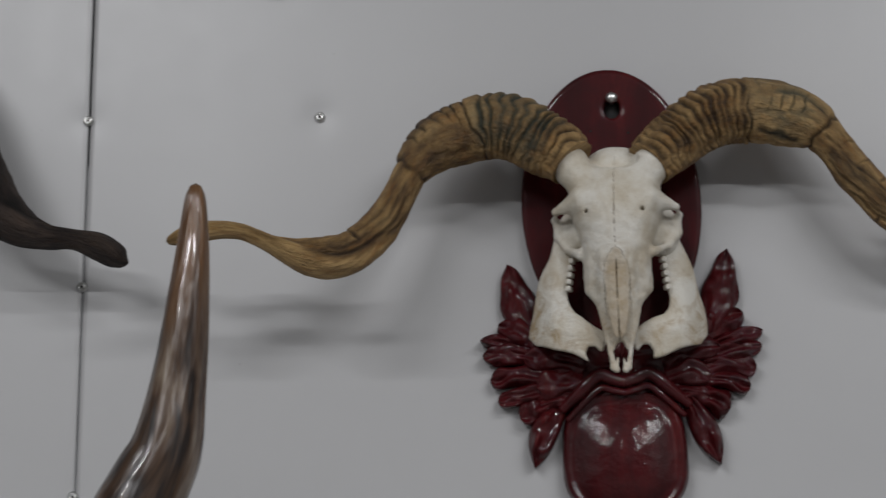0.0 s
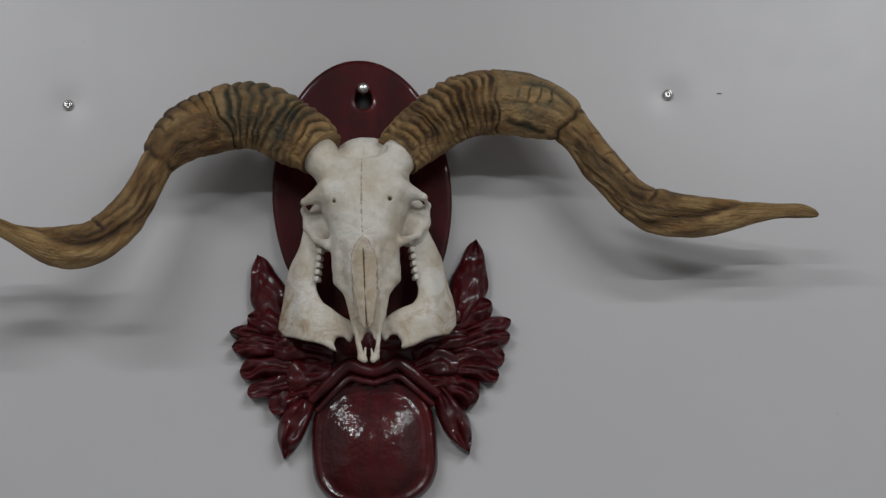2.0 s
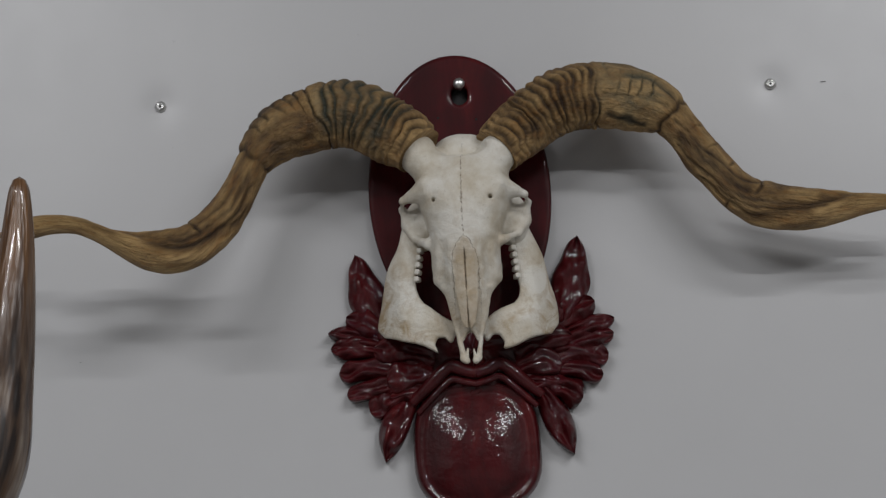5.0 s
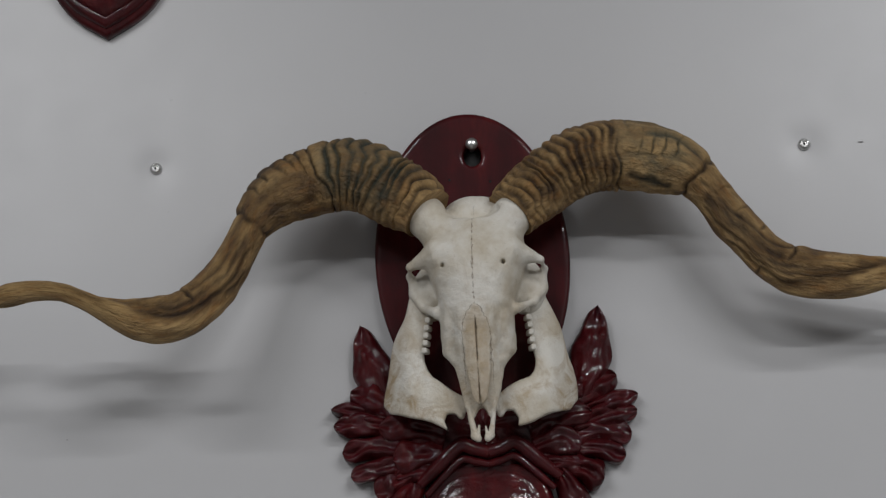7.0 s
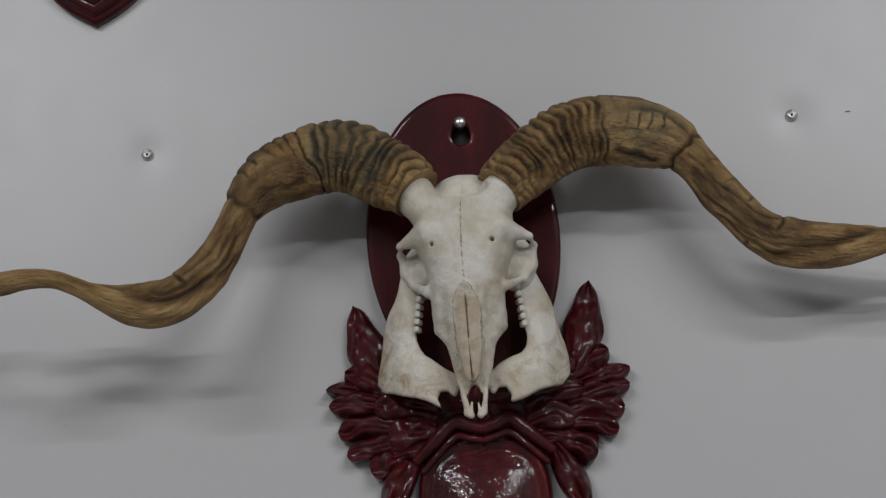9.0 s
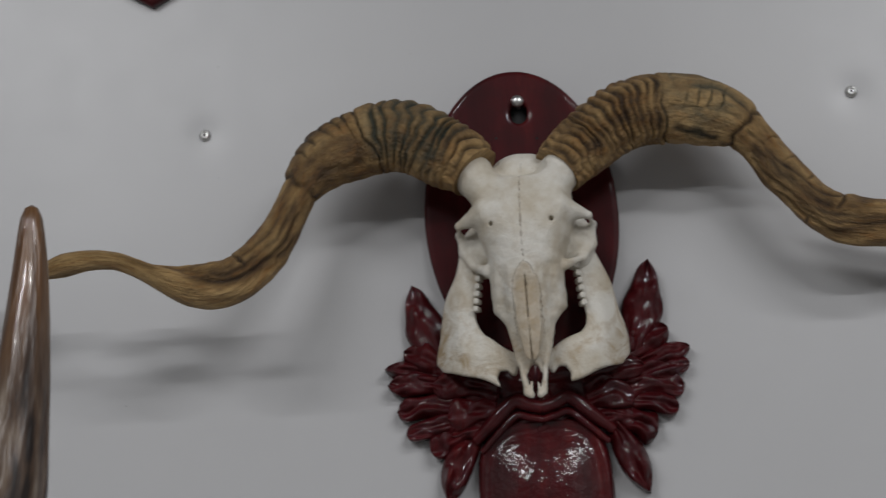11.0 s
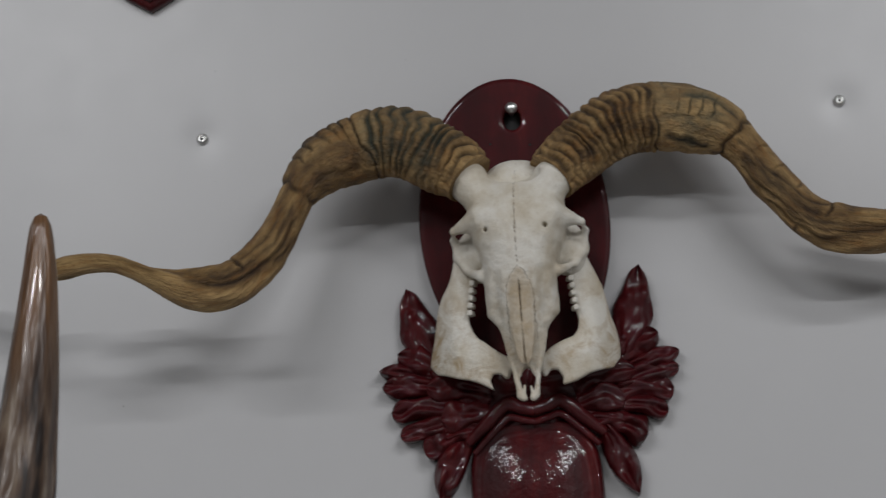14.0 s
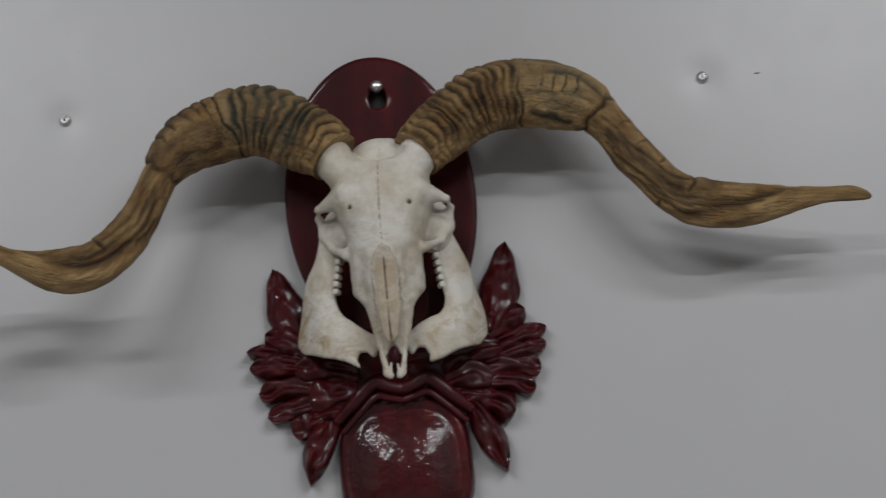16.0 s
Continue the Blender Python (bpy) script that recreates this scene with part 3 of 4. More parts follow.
# base x, base z, tip x, tip z, half width, rise, start height, pointed
LEAVES = [
    (0.084, -0.264, 0.1140, -0.1675, 0.0185, 0.015, 0.010, 2), (0.072, -0.264, 0.1265, -0.2335, 0.0135, 0.016, 0.010, 0),
    (0.070, -0.276, 0.1460, -0.2510, 0.0088, 0.014, 0.009, 0), (0.072, -0.284, 0.1440, -0.2690, 0.0105, 0.015, 0.010, 0), (0.064, -0.296, 0.1370, -0.2935, 0.0115, 0.015, 0.010, 0),
    (0.066, -0.306, 0.1300, -0.3135, 0.0100, 0.014, 0.009, 0), (0.066, -0.314, 0.1070, -0.3335, 0.0130, 0.017, 0.010, 0), (0.066, -0.322, 0.0945, -0.3885, 0.0150, 0.016, 0.010, 1),
    (0.048, -0.262, 0.0930, -0.2420, 0.0115, 0.010, 0.020, 0), (0.040, -0.284, 0.1000, -0.2720, 0.0120, 0.011, 0.021, 0), (0.042, -0.300, 0.0880, -0.3010, 0.0135, 0.012, 0.021, 0),
    (0.048, -0.317, 0.0860, -0.3190, 0.0090, 0.010, 0.018, 0)]
for k, (bx, bz, tx, tz, w, rise, start, sharp) in enumerate(LEAVES):
    for sgn in (-1, 1):
        jitter = 0.0028 * math.sin(5.0 * k + sgn)
        part("leaf", lobe((CX + sgn * bx, bz), (CX + sgn * (tx + (0.003 if sgn < 0 else 0.001)), tz + jitter), w, rise, start, 0.26, bend=sgn * (0.004 + jitter if k else -0.005), sharp=sharp), LACQUER, plaque, "glossy carved leaf")


body = part("leaf_ground", pad(lambda a: egg(a, 0.108 + 0.006 * math.sin(9 * a), 0.057, 2.2), lambda t, a: 0.004 + 0.021 * math.sqrt(max(0.0, 1 - t ** 2.5)) + 0.0022 * t * math.sin(13 * a + 5 * t) + 0.0015 * math.sin(7 * a + 17 * t), 20, 120), LACQUER, plaque)
body.location = (CX, 0, -0.280)


def cartouche_rise(t, a):
    rim = math.exp(-(((t - 0.90) / 0.05) ** 2)) * 0.005
    pillow = 0.018 + 0.017 * (1 - (t / 0.86) ** 2) if t < 0.86 else 0.018
    return (pillow + rim) * (1 if t < 0.97 else max(0.2, 1 - (t - 0.97) / 0.04))


cart = part("cartouche", pad(lambda a: egg(a, 0.0655, 0.052 if math.sin(a) < 0 else 0.084, 2.4 if math.sin(a) < 0 else 3.2), cartouche_rise, 26, 96), LACQUER, plaque, "pillowed cartouche with a raised rim")
cart.location = (CX - 0.003, 0, -0.391)


def moulding(rows, name):
    mesh = sweep(rows, 40, 14)
    return link_part(name, mesh, LACQUER, plaque)


for sgn in (-1, 1):
    moulding([(CX + sgn * 0.067, -0.020, -0.329, 0.0050), (CX + sgn * 0.047, -0.027, -0.312, 0.0068), (CX + sgn * 0.027, -0.030, -0.295, 0.0070), (CX + sgn * 0.013, -0.029, -0.299, 0.0066), (CX, -0.028, -0.3025, 0.0064)], "moulding")
    moulding([(CX + sgn * 0.061, -0.022, -0.340, 0.0030), (CX + sgn * 0.043, -0.026, -0.323, 0.0036), (CX + sgn * 0.026, -0.028, -0.3085, 0.0036), (CX + sgn * 0.013, -0.028, -0.311, 0.0036), (CX, -0.027, -0.314, 0.0036)], "moulding")

# the cranium: half width, front and back of the head from crown to muzzle
HEAD = [(-0.078, 0.033, 0.092, 0.036), (-0.091, 0.037, 0.107, 0.036), (-0.112, 0.046, 0.121, 0.036), (-0.130, 0.048, 0.128, 0.040),
        (-0.145, 0.044, 0.129, 0.045), (-0.165, 0.0375, 0.127, 0.052), (-0.185, 0.0345, 0.124, 0.06), (-0.205, 0.0345, 0.118, 0.066), (-0.217, 0.0345, 0.113, 0.072),
        (-0.224, 0.0300, 0.111, 0.075), (-0.232, 0.0240, 0.109, 0.080), (-0.248, 0.0190, 0.104, 0.084), (-0.262, 0.0155, 0.098, 0.084), (-0.272, 0.0130, 0.094, 0.085), (-0.282, 0.0110, 0.091, 0.085)]


def cranium(x, y, z):
    d, m = -y, np.abs(x)
    rows = spline(HEAD[::-1], 200)
    w, front, back = (np.interp(z, rows[:, 0], rows[:, i]) for i in (1, 2, 3))
    w = np.maximum(w, 0.001)
    deep = np.maximum((front - back) / 2, 0.002)
    p = np.interp(z, (-0.25, -0.225, -0.19), (1.45, 1.7, 2.5))      # the muzzle is more gabled than the forehead
    q = ((m / w) ** p + (np.abs(d - (front + back) / 2) / deep) ** p) ** (1 / p)
    f = np.maximum((q - 1) * np.minimum(w, deep), np.maximum(z + 0.089 - 7.0 * m ** 2, -0.278 - z))
    f = blend(f, ball(x, d, z, (0.0, 0.066, -0.088), (0.036, 0.024, 0.027)), 0.0015)                       # crown
    f = blend(f, rod(x, d, z, (-0.022, 0.097, -0.118), (-0.0450, 0.090, -0.0850), 0.0150, 0.0205), 0.007)  # horn cores
    f = blend(f, rod(x, d, z, (0.022, 0.097, -0.118), (0.0365, 0.090, -0.0890), 0.0150, 0.0200), 0.007)
    f = blend(f, rod(m, d, z, (0.034, 0.108, -0.126), (0.0600, 0.098, -0.1335), 0.014, 0.0038), 0.006)    # brow
    f = blend(f, ball(m, d, z, (0.0450, 0.068, -0.1540), (0.0185, 0.015, 0.0270)), 0.004)                 # wall behind the eye
    f = carve(f, ball(m, d, z, (0.0610, 0.108, -0.1520), (0.0190, 0.0230, 0.0140)), 0.0010)                # eye socket
    for a, e, ra, rb in (((0.0615, 0.096, -0.1345), (0.0640, 0.078, -0.1390), 0.0016, 0.0018), ((0.0640, 0.078, -0.1390), (0.0615, 0.073, -0.1560), 0.0018, 0.0030),
                         ((0.0610, 0.074, -0.1560), (0.0520, 0.082, -0.1710), 0.0022, 0.0026), ((0.0520, 0.082, -0.1710), (0.0370, 0.101, -0.1800), 0.0026, 0.0050)):
        f = blend(f, rod(m, d, z, a, e, ra, rb), 0.006)                                                    # rim of the socket and cheek bone
    f = carve(f, ball(m, d, z, (0.0570, 0.106, -0.1510), (0.0145, 0.0290, 0.0140)), 0.0008)               # hollow under the brow
    f = carve(f, ball(x, d, z, (0.0, 0.106, -0.082), (0.026, 0.018, 0.0125)), 0.001)                       # hollow behind the forehead
    f = carve(f, ball(m, d, z, (0.0350, 0.126, -0.172), (0.0060, 0.010, 0.0065)), 0.003)                   # pit before the eye
    f = carve(f, ball(m, d, z, (0.0282, 0.124, -0.1395), (0.0020, 0.010, 0.0022)), 0.0008)                 # brow holes
    f = carve(f, rod(m, d, z, (0.0282, 0.131, -0.142), (0.0270, 0.130, -0.156), 0.0016, 0.0008), 0.003)
    f = carve(f, rod(m, d, z, (0.0245, 0.124, -0.186), (0.0250, 0.106, -0.222), 0.0060, 0.0040), 0.006)    # hollow cheek beside the nose
    # nasal bones: two long pointed plates, proud of the muzzle, parted by a crack
    f = carve(f, rod(m, d, z, (0.0135, 0.117, -0.236), (0.0090, 0.103, -0.276), 0.0040, 0.0058), 0.0015)
    half = 0.0138 * np.sqrt(np.clip((-0.1775 - z) / 0.011, 0, 1)) * np.interp(z, (-0.270, -0.262, -0.232, -0.19), (0.10, 0.52, 0.86, 1.0))
    ridge = np.interp(z, (-0.272, -0.235, -0.205, -0.178), (0.1060, 0.1165, 0.1230, 0.1275)) - 26 * m ** 2
    plate = np.maximum(np.maximum(m - half, np.abs(d - ridge + 0.0056) - 0.0035), np.maximum(-0.270 - z, z + 0.1775))
    f = blend(f, plate + 0.0004, 0.0028)
    f = carve(f, np.maximum(m - 0.0002 - 0.0007 * np.clip((-0.20 - z) / 0.06, 0, 1), np.maximum(ridge - 0.0065 - d, z + 0.190)), 0.0003)
    f = carve(f, ball(m, d, z, (0.0, 0.098, -0.282), (0.0064, 0.03, 0.0125)), 0.0015)                      # nose opening
    f = blend(f, rod(m, d, z, (0.0175, 0.096, -0.232), (0.0118, 0.092, -0.268), 0.0028, 0.0026), 0.003)    # muzzle prongs
    f = blend(f, rod(m, d, z, (0.0118, 0.092, -0.268), (0.0076, 0.089, -0.2945), 0.0026, 0.0032), 0.002)
    f = blend(f, rod(m, d, z, (0.0076, 0.089, -0.2950), (0.0048, 0.090, -0.2970), 0.0034, 0.0036), 0.0015)
    f = blend(f, rod(m, d, z, (0.0040, 0.091, -0.2960), (0.0030, 0.092, -0.2860), 0.0022, 0.0013), 0.0010)
    f = carve(f, np.maximum(m - 0.0008, z + 0.280), 0.0004)
    return f + 0.0006 * np.sin(x * 75 + 1.0) * np.sin(z * 85 + 30 * x) + 0.00025 * np.sin(x * 310 + 90 * z) * np.sin(z * 370 - 120 * x)


skull = link_part("skull", surface("skull", cranium, (-0.075, -0.142, -0.315), (0.075, -0.02, -0.056), 0.0011), BONE, trophy, "bleached white bone with tan stains")
skull.location = (CX + 0.0090, 0, 0)
skull.rotation_euler = (0, radians(1.2), radians(-4))    # the face turns a little aside

JAW = [(0.050, -0.128), (0.061, -0.150), (0.0775, -0.188), (0.0890, -0.226), (0.0925, -0.257), (0.0860, -0.268), (0.057, -0.277), (0.0310, -0.2875),
       (0.0335, -0.278), (0.0300, -0.2715), (0.0235, -0.2710), (0.0190, -0.2765), (0.0150, -0.2765), (0.0125, -0.270), (0.003, -0.262), (0.020, -0.252), (0.038, -0.2405), (0.0450, -0.2370), (0.0492, -0.2310), (0.0512, -0.2220), (0.0455, -0.173), (0.038, -0.140)]


def jaw_bone(x, y, z):
    m, d = np.abs(x), -y
    flat = flat_shape(m + 0.0012 * np.sin(z * 120 + x * 30), z + 0.0008 * np.sin(x * 170), JAW) + 0.0035
    lie = 0.064 + 0.10 * (z + 0.22) * -0.35 + 0.006 * np.sin(m * 45) - 4.0 * np.maximum(m - 0.06, 0) ** 2 * 6
    thick = np.abs(d - lie) - 0.0022 - 0.0025 * np.clip(-flat / 0.02, 0, 1)
    f = np.sqrt(np.maximum(flat, 0) ** 2 + np.maximum(thick, 0) ** 2) + np.minimum(np.maximum(flat, thick), 0) - 0.0028
    return f + 0.0009 * np.sin(x * 60 + 2.0) * np.sin(z * 70 + 20 * x)


jaw = link_part("lower_jaw", surface("lower_jaw", jaw_bone, (-0.096, -0.095, -0.296), (0.096, -0.035, -0.118), 0.0018), BONE, trophy, "broad flaring lower jaw, tan-stained bone")
jaw.location = (CX + 0.0045, 0, 0)
jaw.rotation_euler = (0, radians(1.8), 0)
tooth_mesh = None
for sgn in (-1, 1):
    for k in range(6):
        z = -0.176 - 0.0072 * k
        x = sgn * (0.0455 + 0.0009 * k)
        if tooth_mesh is None:
            tooth = part("tooth", box_bm(-0.0026, 0.0026, -0.006, 0.006, -0.0027, 0.0027, 0.0014, 3), BONE, jaw)
            tooth_mesh = tooth.data
        else:
            tooth = new("tooth", tooth_mesh)
            tooth.parent = jaw
        tooth.location = (x, -0.075, z)
        tooth.rotation_euler = (0, 0.1 * math.sin(k * 2.1), sgn * 0.25)

LEFT_HORN = [(-0.0455, -0.091, -0.0815, 0.0268), (-0.058, -0.085, -0.068, 0.0310), (-0.077, -0.080, -0.055, 0.0334), (-0.096, -0.079, -0.042, 0.0348), (-0.117, -0.078, -0.035, 0.0350),
             (-0.138, -0.077, -0.035, 0.0342), (-0.159, -0.076, -0.040, 0.0325), (-0.180, -0.080, -0.048, 0.0302), (-0.196, -0.083, -0.060, 0.0265), (-0.207, -0.087, -0.073, 0.0215),
             (-0.216, -0.092, -0.089, 0.0170), (-0.234, -0.102, -0.125, 0.0182), (-0.247, -0.110, -0.145, 0.0204), (-0.262, -0.119, -0.161, 0.0207), (-0.278, -0.125, -0.1715, 0.0216),
             (-0.296, -0.128, -0.175, 0.0221), (-0.315, -0.130, -0.173, 0.0196), (-0.334, -0.133, -0.167, 0.0143), (-0.352, -0.135, -0.1595, 0.0096), (-0.367, -0.136, -0.152, 0.0082),
             (-0.384, -0.138, -0.145, 0.0083), (-0.408, -0.1415, -0.143, 0.0095), (-0.430, -0.144, -0.146, 0.0108), (-0.445, -0.146, -0.150, 0.0082), (-0.455, -0.148, -0.153, 0.0042)]
RIGHT_HORN = [(0.0325, -0.091, -0.0870, 0.0256), (0.047, -0.085, -0.073, 0.0288), (0.063, -0.079, -0.060, 0.0306), (0.082, -0.077, -0.046, 0.0320), (0.102, -0.076, -0.036, 0.0332),
              (0.130, -0.0745, -0.0315, 0.0340), (0.160, -0.073, -0.034, 0.0337), (0.186, -0.072, -0.042, 0.0320), (0.204, -0.073, -0.052, 0.0265), (0.217, -0.073, -0.065, 0.0202),
              (0.229, -0.073, -0.082, 0.0190), (0.241, -0.0745, -0.102, 0.0204), (0.255, -0.076, -0.120, 0.0196), (0.268, -0.077, -0.137, 0.0198), (0.282, -0.0775, -0.149, 0.0211),
              (0.296, -0.078, -0.1565, 0.0237), (0.315, -0.079, -0.162, 0.0233), (0.345, -0.081, -0.166, 0.0208), (0.374, -0.083, -0.166, 0.0157), (0.399, -0.084, -0.165, 0.0106),
              (0.422, -0.086, -0.165, 0.0077), (0.443, -0.087, -0.166, 0.0074), (0.455, -0.088, -0.169, 0.0052), (0.461, -0.088, -0.171, 0.0026)]
link_part("horn", horn_mesh(
    LEFT_HORN, 3.0, rings=(0.110, 0.0094, 2.25),
    cracks=((0.115, 0.007, -1, 4, 1.0, 0.0017), (0.130, 0.004, -0.5, 1.3, 0.85, 0.0016), (0.141, 0.003, -0.5, 1.0, 0.75, 0.0015), (0.152, 0.002, -0.5, 1.2, 0.6, 0.0018), (0.166, 0.0, -0.5, 0.9, 0.8, 0.0018), (0.180, 0.0, -0.5, 1.1, 0.6, 0.0016), (0.204, -0.003, -1, 4, 0.95, 0.0030), (0.309, 0.0, -1, 1.45, 1.0, 0.0021)),
    furrows=((0.50, 0.10, ((0.222, 1.0), (0.27, 1.05), (0.308, 0.85))), (0.60, 0.12, ((0.215, 1.55), (0.26, 1.60), (0.309, 1.35), (0.345, 0.85))), (0.65, 0.12, ((0.228, 2.05), (0.27, 2.05), (0.31, 1.75), (0.35, 1.2))),
             (0.55, 0.10, ((0.250, 2.45), (0.285, 2.30))), (0.45, 0.10, ((0.312, 1.05), (0.35, 0.55))), (0.5, 0.16, ((0.125, 2.2), (0.16, 2.05), (0.195, 1.9))), (0.4, 0.2, ((0.135, 1.3), (0.19, 1.1)))),
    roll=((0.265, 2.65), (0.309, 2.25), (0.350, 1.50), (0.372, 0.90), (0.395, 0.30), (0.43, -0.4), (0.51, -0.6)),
    green=((0.022, 0.122, 2.5, 1.0), (0.12, 0.20, 1.0, 0.30)), pale=((-0.02, 0.022, 0.22), (0.36, 0.6, 0.12), (0.12, 0.20, -0.10))),
    HORN_TAN, trophy, "twisted tan horn with dark growth rings")
link_part("horn", horn_mesh(
    RIGHT_HORN, 11.0, rings=(0.120, 0.0090, 2.45),
    cracks=((0.124, -0.003, -1, 4, 1.0, 0.0017), (0.134, -0.002, -1, 1.1, 0.6, 0.0012), (0.146, 0.0, 0.6, 1.45, 0.85, 0.0012), (0.158, 0.0, 0.6, 1.5, 0.85, 0.0012), (0.169, 0.0, 0.45, 1.4, 0.85, 0.0012), (0.182, 0.0, 0.4, 1.35, 0.85, 0.0012),
            (0.207, -0.002, -1, 4, 0.9, 0.0028), (0.232, 0.0, 0.2, 1.3, 0.5, 0.0012), (0.262, 0.0, 0.1, 1.2, 0.45, 0.0013), (0.288, 0.0, 0.0, 1.0, 0.6, 0.0014), (0.325, 0.002, -1, 1.25, 1.0, 0.0024), (0.315, 0.006, 1.9, 2.9, 0.7, 0.0016)),
    furrows=((0.85, 0.09, ((0.124, 1.0), (0.144, 0.92), (0.172, 0.66), (0.205, 0.75))), (0.55, 0.06, ((0.126, 1.62), (0.16, 1.50), (0.206, 1.25))), (0.75, 0.13, ((0.130, 2.25), (0.195, 2.35))),
             (0.85, 0.11, ((0.208, 1.55), (0.254, 1.27), (0.298, 0.92), (0.330, 0.35))), (0.80, 0.34, ((0.225, 1.95), (0.27, 1.55), (0.31, 1.30), (0.326, 1.20))), (0.65, 0.12, ((0.230, 2.35), (0.28, 2.05), (0.333, 1.45), (0.383, 1.33), (0.415, 0.9))),
             (0.55, 0.09, ((0.290, 2.2), (0.333, 1.75), (0.383, 1.62), (0.405, 1.35))), (0.55, 0.12, ((0.270, 2.5), (0.318, 2.25), (0.345, 2.3))), (0.40, 0.08, ((0.327, 0.95), (0.39, 0.75)))),
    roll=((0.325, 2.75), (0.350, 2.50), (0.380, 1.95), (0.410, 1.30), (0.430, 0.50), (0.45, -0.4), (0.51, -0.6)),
    green=((0.118, 0.205, 2.6, 0.95), (0.05, 0.075, 1.5, 0.35)), pale=((-0.02, 0.03, 0.16), (0.118, 0.206, 0.34), (0.206, 0.33, 0.08), (0.40, 0.6, 0.12))),
    HORN_TAN, trophy, "twisted tan horn with dark growth rings")

# the shade in the hanging hole, painted as a black disc
shade_disc = part("hole", pad(lambda a: egg(a, 0.0100, 0.0115), lambda t, a: 0.0085, 4, 24), HOLE_SHADE, plaque, "black disc painted as the shade in the hanging hole")
shade_disc.location = (0, 0, -0.0075)

# nail holes: only their shade, painted as black dots on the board
for hx, hz in ((-0.024, -0.031), (0.016, -0.035)):
    shade_dot = part("nail_hole_shade", pad(lambda a: egg(a, 0.0013, 0.0013), lambda t, a: 0.0006 * (1 - t), 2, 12), HOLE_SHADE, plaque, "small black dot painted as the shade of a nail hole")
    shade_dot.location = (hx, -0.0212, hz)

nail = thing("wall_hook", (0, 0, HOOK_Z), "bright round-headed steel screw through the hole of the plaque", "hook")
bm = bmesh.new()
bmesh.ops.create_uvsphere(bm, u_segments=24, v_segments=14, radius=0.0062, matrix=Matrix.Translation((0, -0.026, 0.0035)) @ Matrix.Diagonal((1, 0.7, 1, 1)))
part("head", bm, STEEL, nail)
bm = bmesh.new()
bmesh.ops.create_cone(bm, cap_ends=True, segments=16, radius1=0.0028, radius2=0.0028, depth=0.030, matrix=Matrix.Translation((0, -0.011, 0.0025)) @ Matrix.Rotation(math.pi / 2, 4, "X"))
part("shank", bm, STEEL, nail)

# ---- neighbouring trophies ----
shield = thing("shield_plaque", (-0.370, 0, HOOK_Z + 0.253), "glossy dark red shield-shaped plaque with a stepped border", "plaque")


def shield_outline(a, k=1.0):
    c, s = math.cos(a), math.sin(a)
    half, tall = 0.077, 0.120
    r = (abs(c / half) ** 2.6 + abs(s / tall) ** 2.6) ** (-1 / 2.6)
    if s < 0:
        # towards the point at the bottom
        r = 1 / (abs(c) / half * 0.92 + abs(s) / tall) ** 1.0 * 0.42 + r * 0.58
    return r * c * k, r * s * k


part("base", pad(shield_outline, lambda t, a: 0.013 if t < 0.98 else 0.009, 20, 96), LACQUER, shield)
part("border", pad(lambda a: shield_outline(a, 0.93), lambda t, a: 0.019 if t < 0.96 else 0.019 - (t - 0.96) * 0.10, 24, 96, 0.012), LACQUER, shield)
part("panel", pad(lambda a: shield_outline(a, 0.86), lambda t, a: 0.017 + 0.016 * math.sqrt(max(0, 1 - t ** 2.2)), 24, 96, 0.016), LACQUER, shield, "pillowed middle of the shield")

DARK_HORN = [(-0.880, -0.060, 0.040, 0.034), (-0.840, -0.075, 0.064, 0.037), (-0.780, -0.082, 0.064, 0.041), (-0.738, -0.082, 0.024, 0.043), (-0.696, -0.082, -0.050, 0.039), (-0.660, -0.082, -0.108, 0.0315), (-0.626, -0.082, -0.139, 0.0215),
             (-0.596, -0.082, -0.151, 0.0140), (-0.566, -0.082, -0.1545, 0.0108), (-0.540, -0.082, -0.162, 0.0145), (-0.521, -0.082, -0.172, 0.0135), (-0.513, -0.082, -0.1775, 0.009), (-0.508, -0.082, -0.1800, 0.0035)]
dark = thing("dark_horn_trophy", (0, 0, HOOK_Z), "twisted dark brown horn of a second wall trophy", "horn trophy")
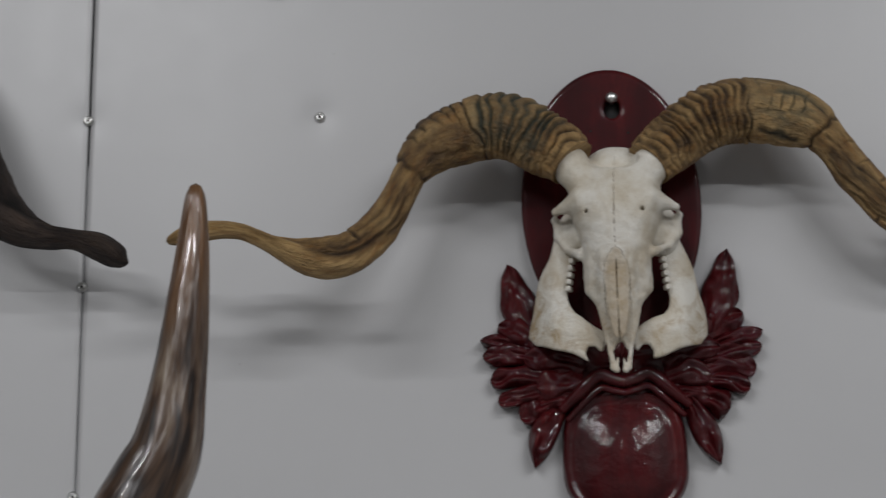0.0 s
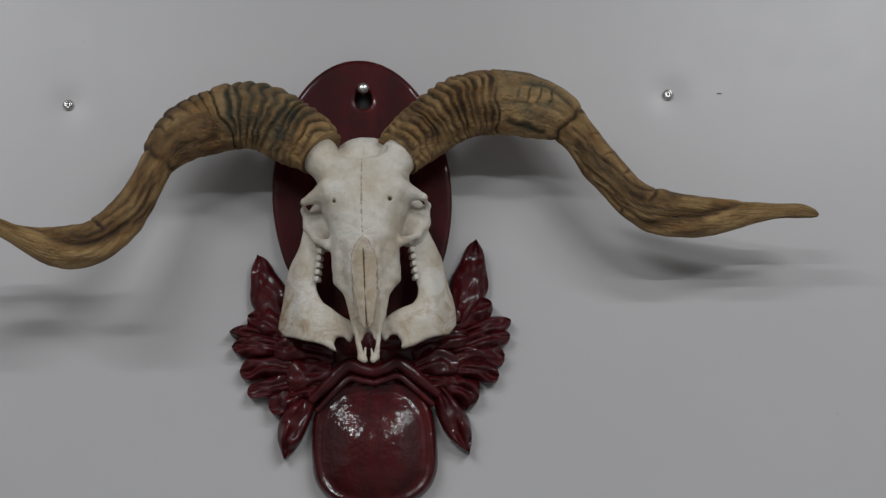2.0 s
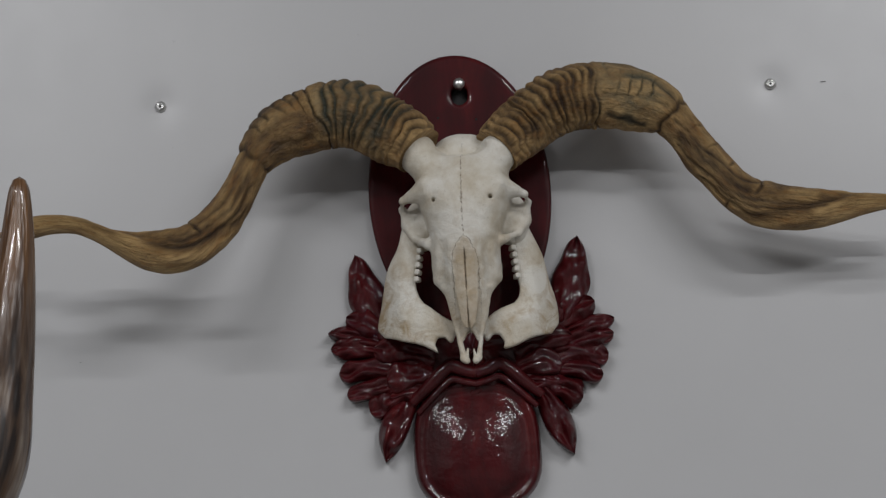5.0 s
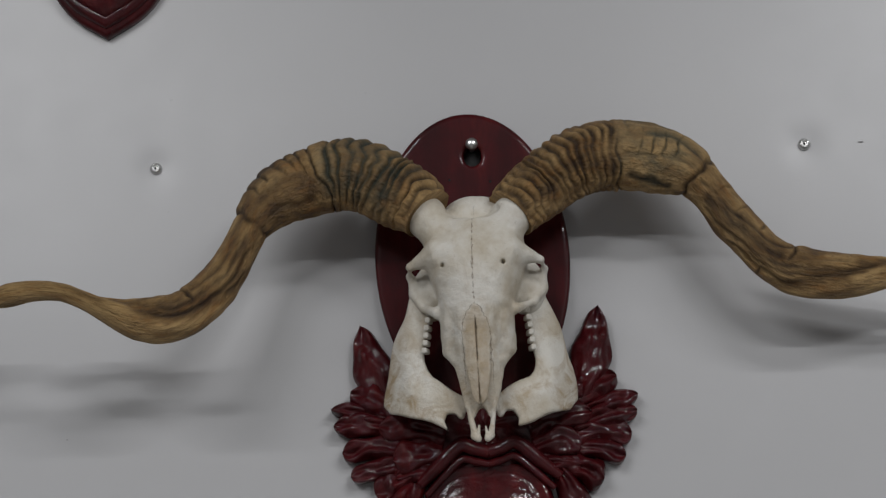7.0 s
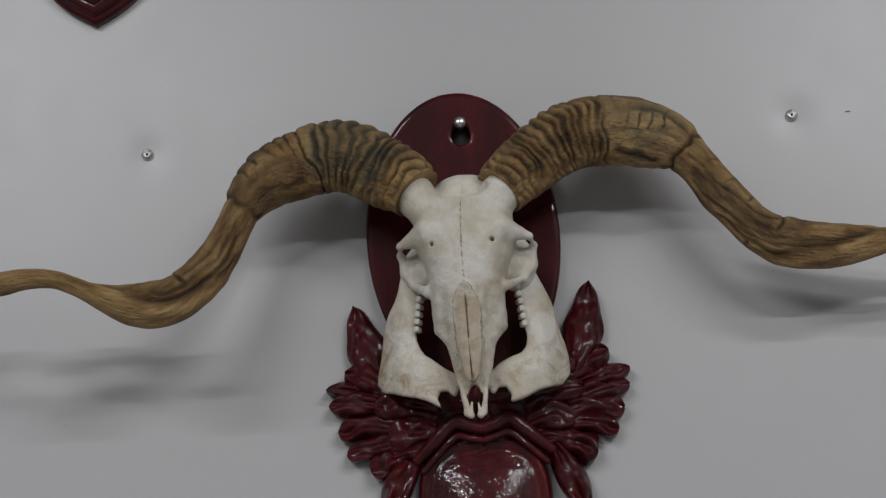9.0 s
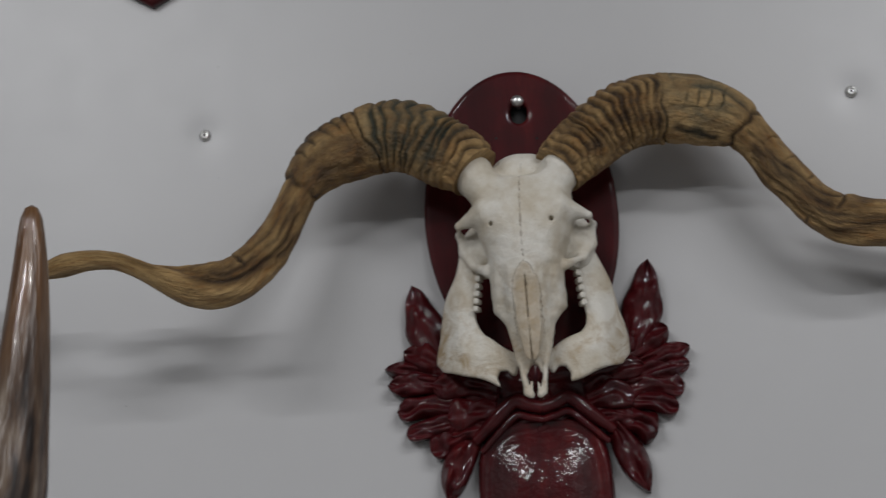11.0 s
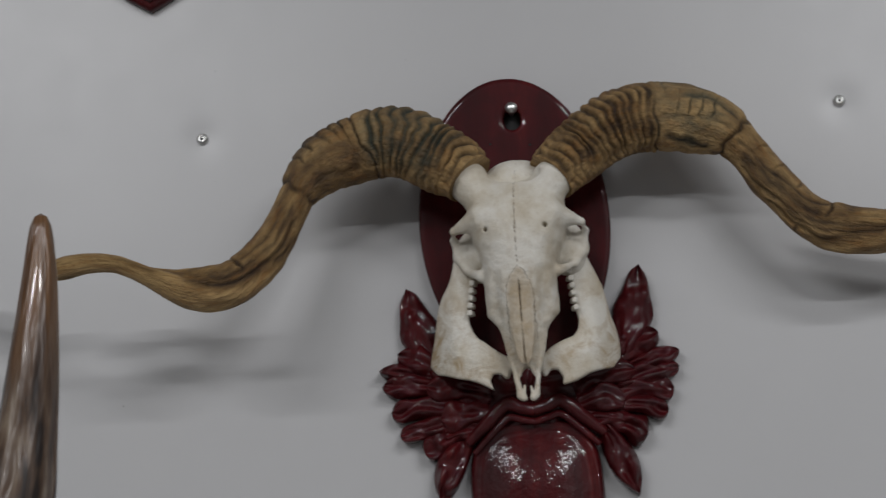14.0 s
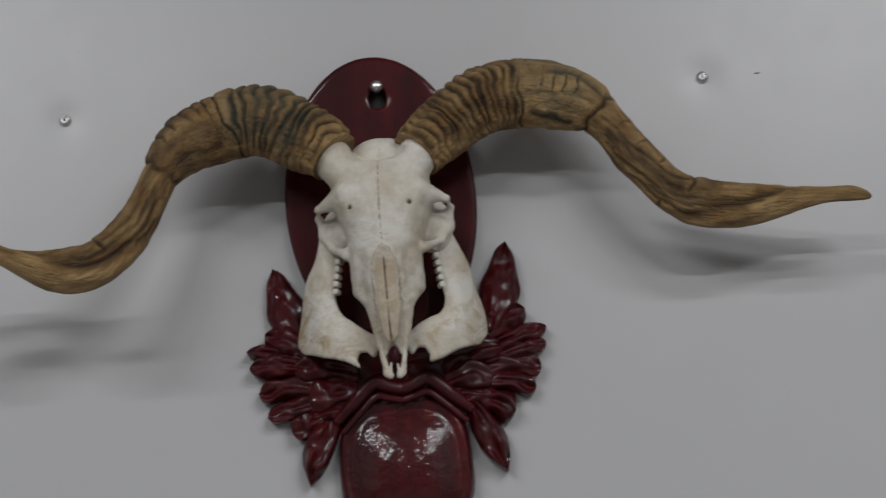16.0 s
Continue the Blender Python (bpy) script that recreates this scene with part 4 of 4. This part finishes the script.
link_part("horn", horn_mesh(
    DARK_HORN, 21.0, rings=(0.14, 0.011, 2.0), cracks=((0.19, 0.0, -1, 4, 0.6, 0.002),),
    furrows=((0.6, 0.12, ((0.17, 1.2), (0.24, 1.5), (0.30, 1.2))), (0.5, 0.12, ((0.20, 1.9), (0.28, 2.1), (0.33, 1.5)))),
    roll=((0.25, 2.3), (0.31, 1.75), (0.36, 0.9), (0.40, 0.2), (0.50, -0.5)), pale=((0.0, 0.20, 0.22), (0.20, 0.7, -0.15))), HORN_DARK, dark, "dark brown horn with a black tip")
plate = part("back_plate", pad(lambda a: egg(a, 0.10, 0.15), lambda t, a: 0.018 if t < 0.97 else 0.014, 16, 72), LACQUER, dark)
plate.location = (-0.925, 0, 0.0)
core = bmesh.new()
bmesh.ops.create_cone(core, cap_ends=True, segments=24, radius1=0.034, radius2=0.030, depth=0.07, matrix=Matrix.Translation((-0.890, -0.040, 0.042)) @ Matrix.Rotation(math.pi / 2, 4, "X"))
part("horn_core", core, BONE, dark)

# ---- the polished horn before the wall ----
POLISHED = [(-0.440, 0, -0.640, 0.046), (-0.412, 0, -0.560, 0.041), (-0.382, 0, -0.490, 0.036), (-0.359, 0, -0.440, 0.0310), (-0.3465, 0, -0.411, 0.0275), (-0.3390, 0, -0.364, 0.0222), (-0.3345, 0, -0.316, 0.0185), (-0.3307, 0, -0.259, 0.0135), (-0.3297, 0, -0.219, 0.0088), (-0.3297, 0, -0.207, 0.0050)]
polished = thing("polished_horn", (-0.003, -0.55, HOOK_Z), "polished brown and cream streaked horn standing upright", "horn")
link_part("horn", sweep(POLISHED, 260, 48, 0.03, 4, 0.010, 31.0), HORN_POLISHED, polished)
plinth = thing("display_plinth", (-0.44, -0.55, 0), "plain pale display plinth under a polished horn", "plinth")
part("column", box_bm(-0.14, 0.14, -0.14, 0.14, 0, HOOK_Z - 0.668, 0.006), WALL_PLAIN, plinth)
part("top", box_bm(-0.16, 0.16, -0.16, 0.16, HOOK_Z - 0.668, HOOK_Z - 0.648, 0.004), WALL_PLAIN, plinth)
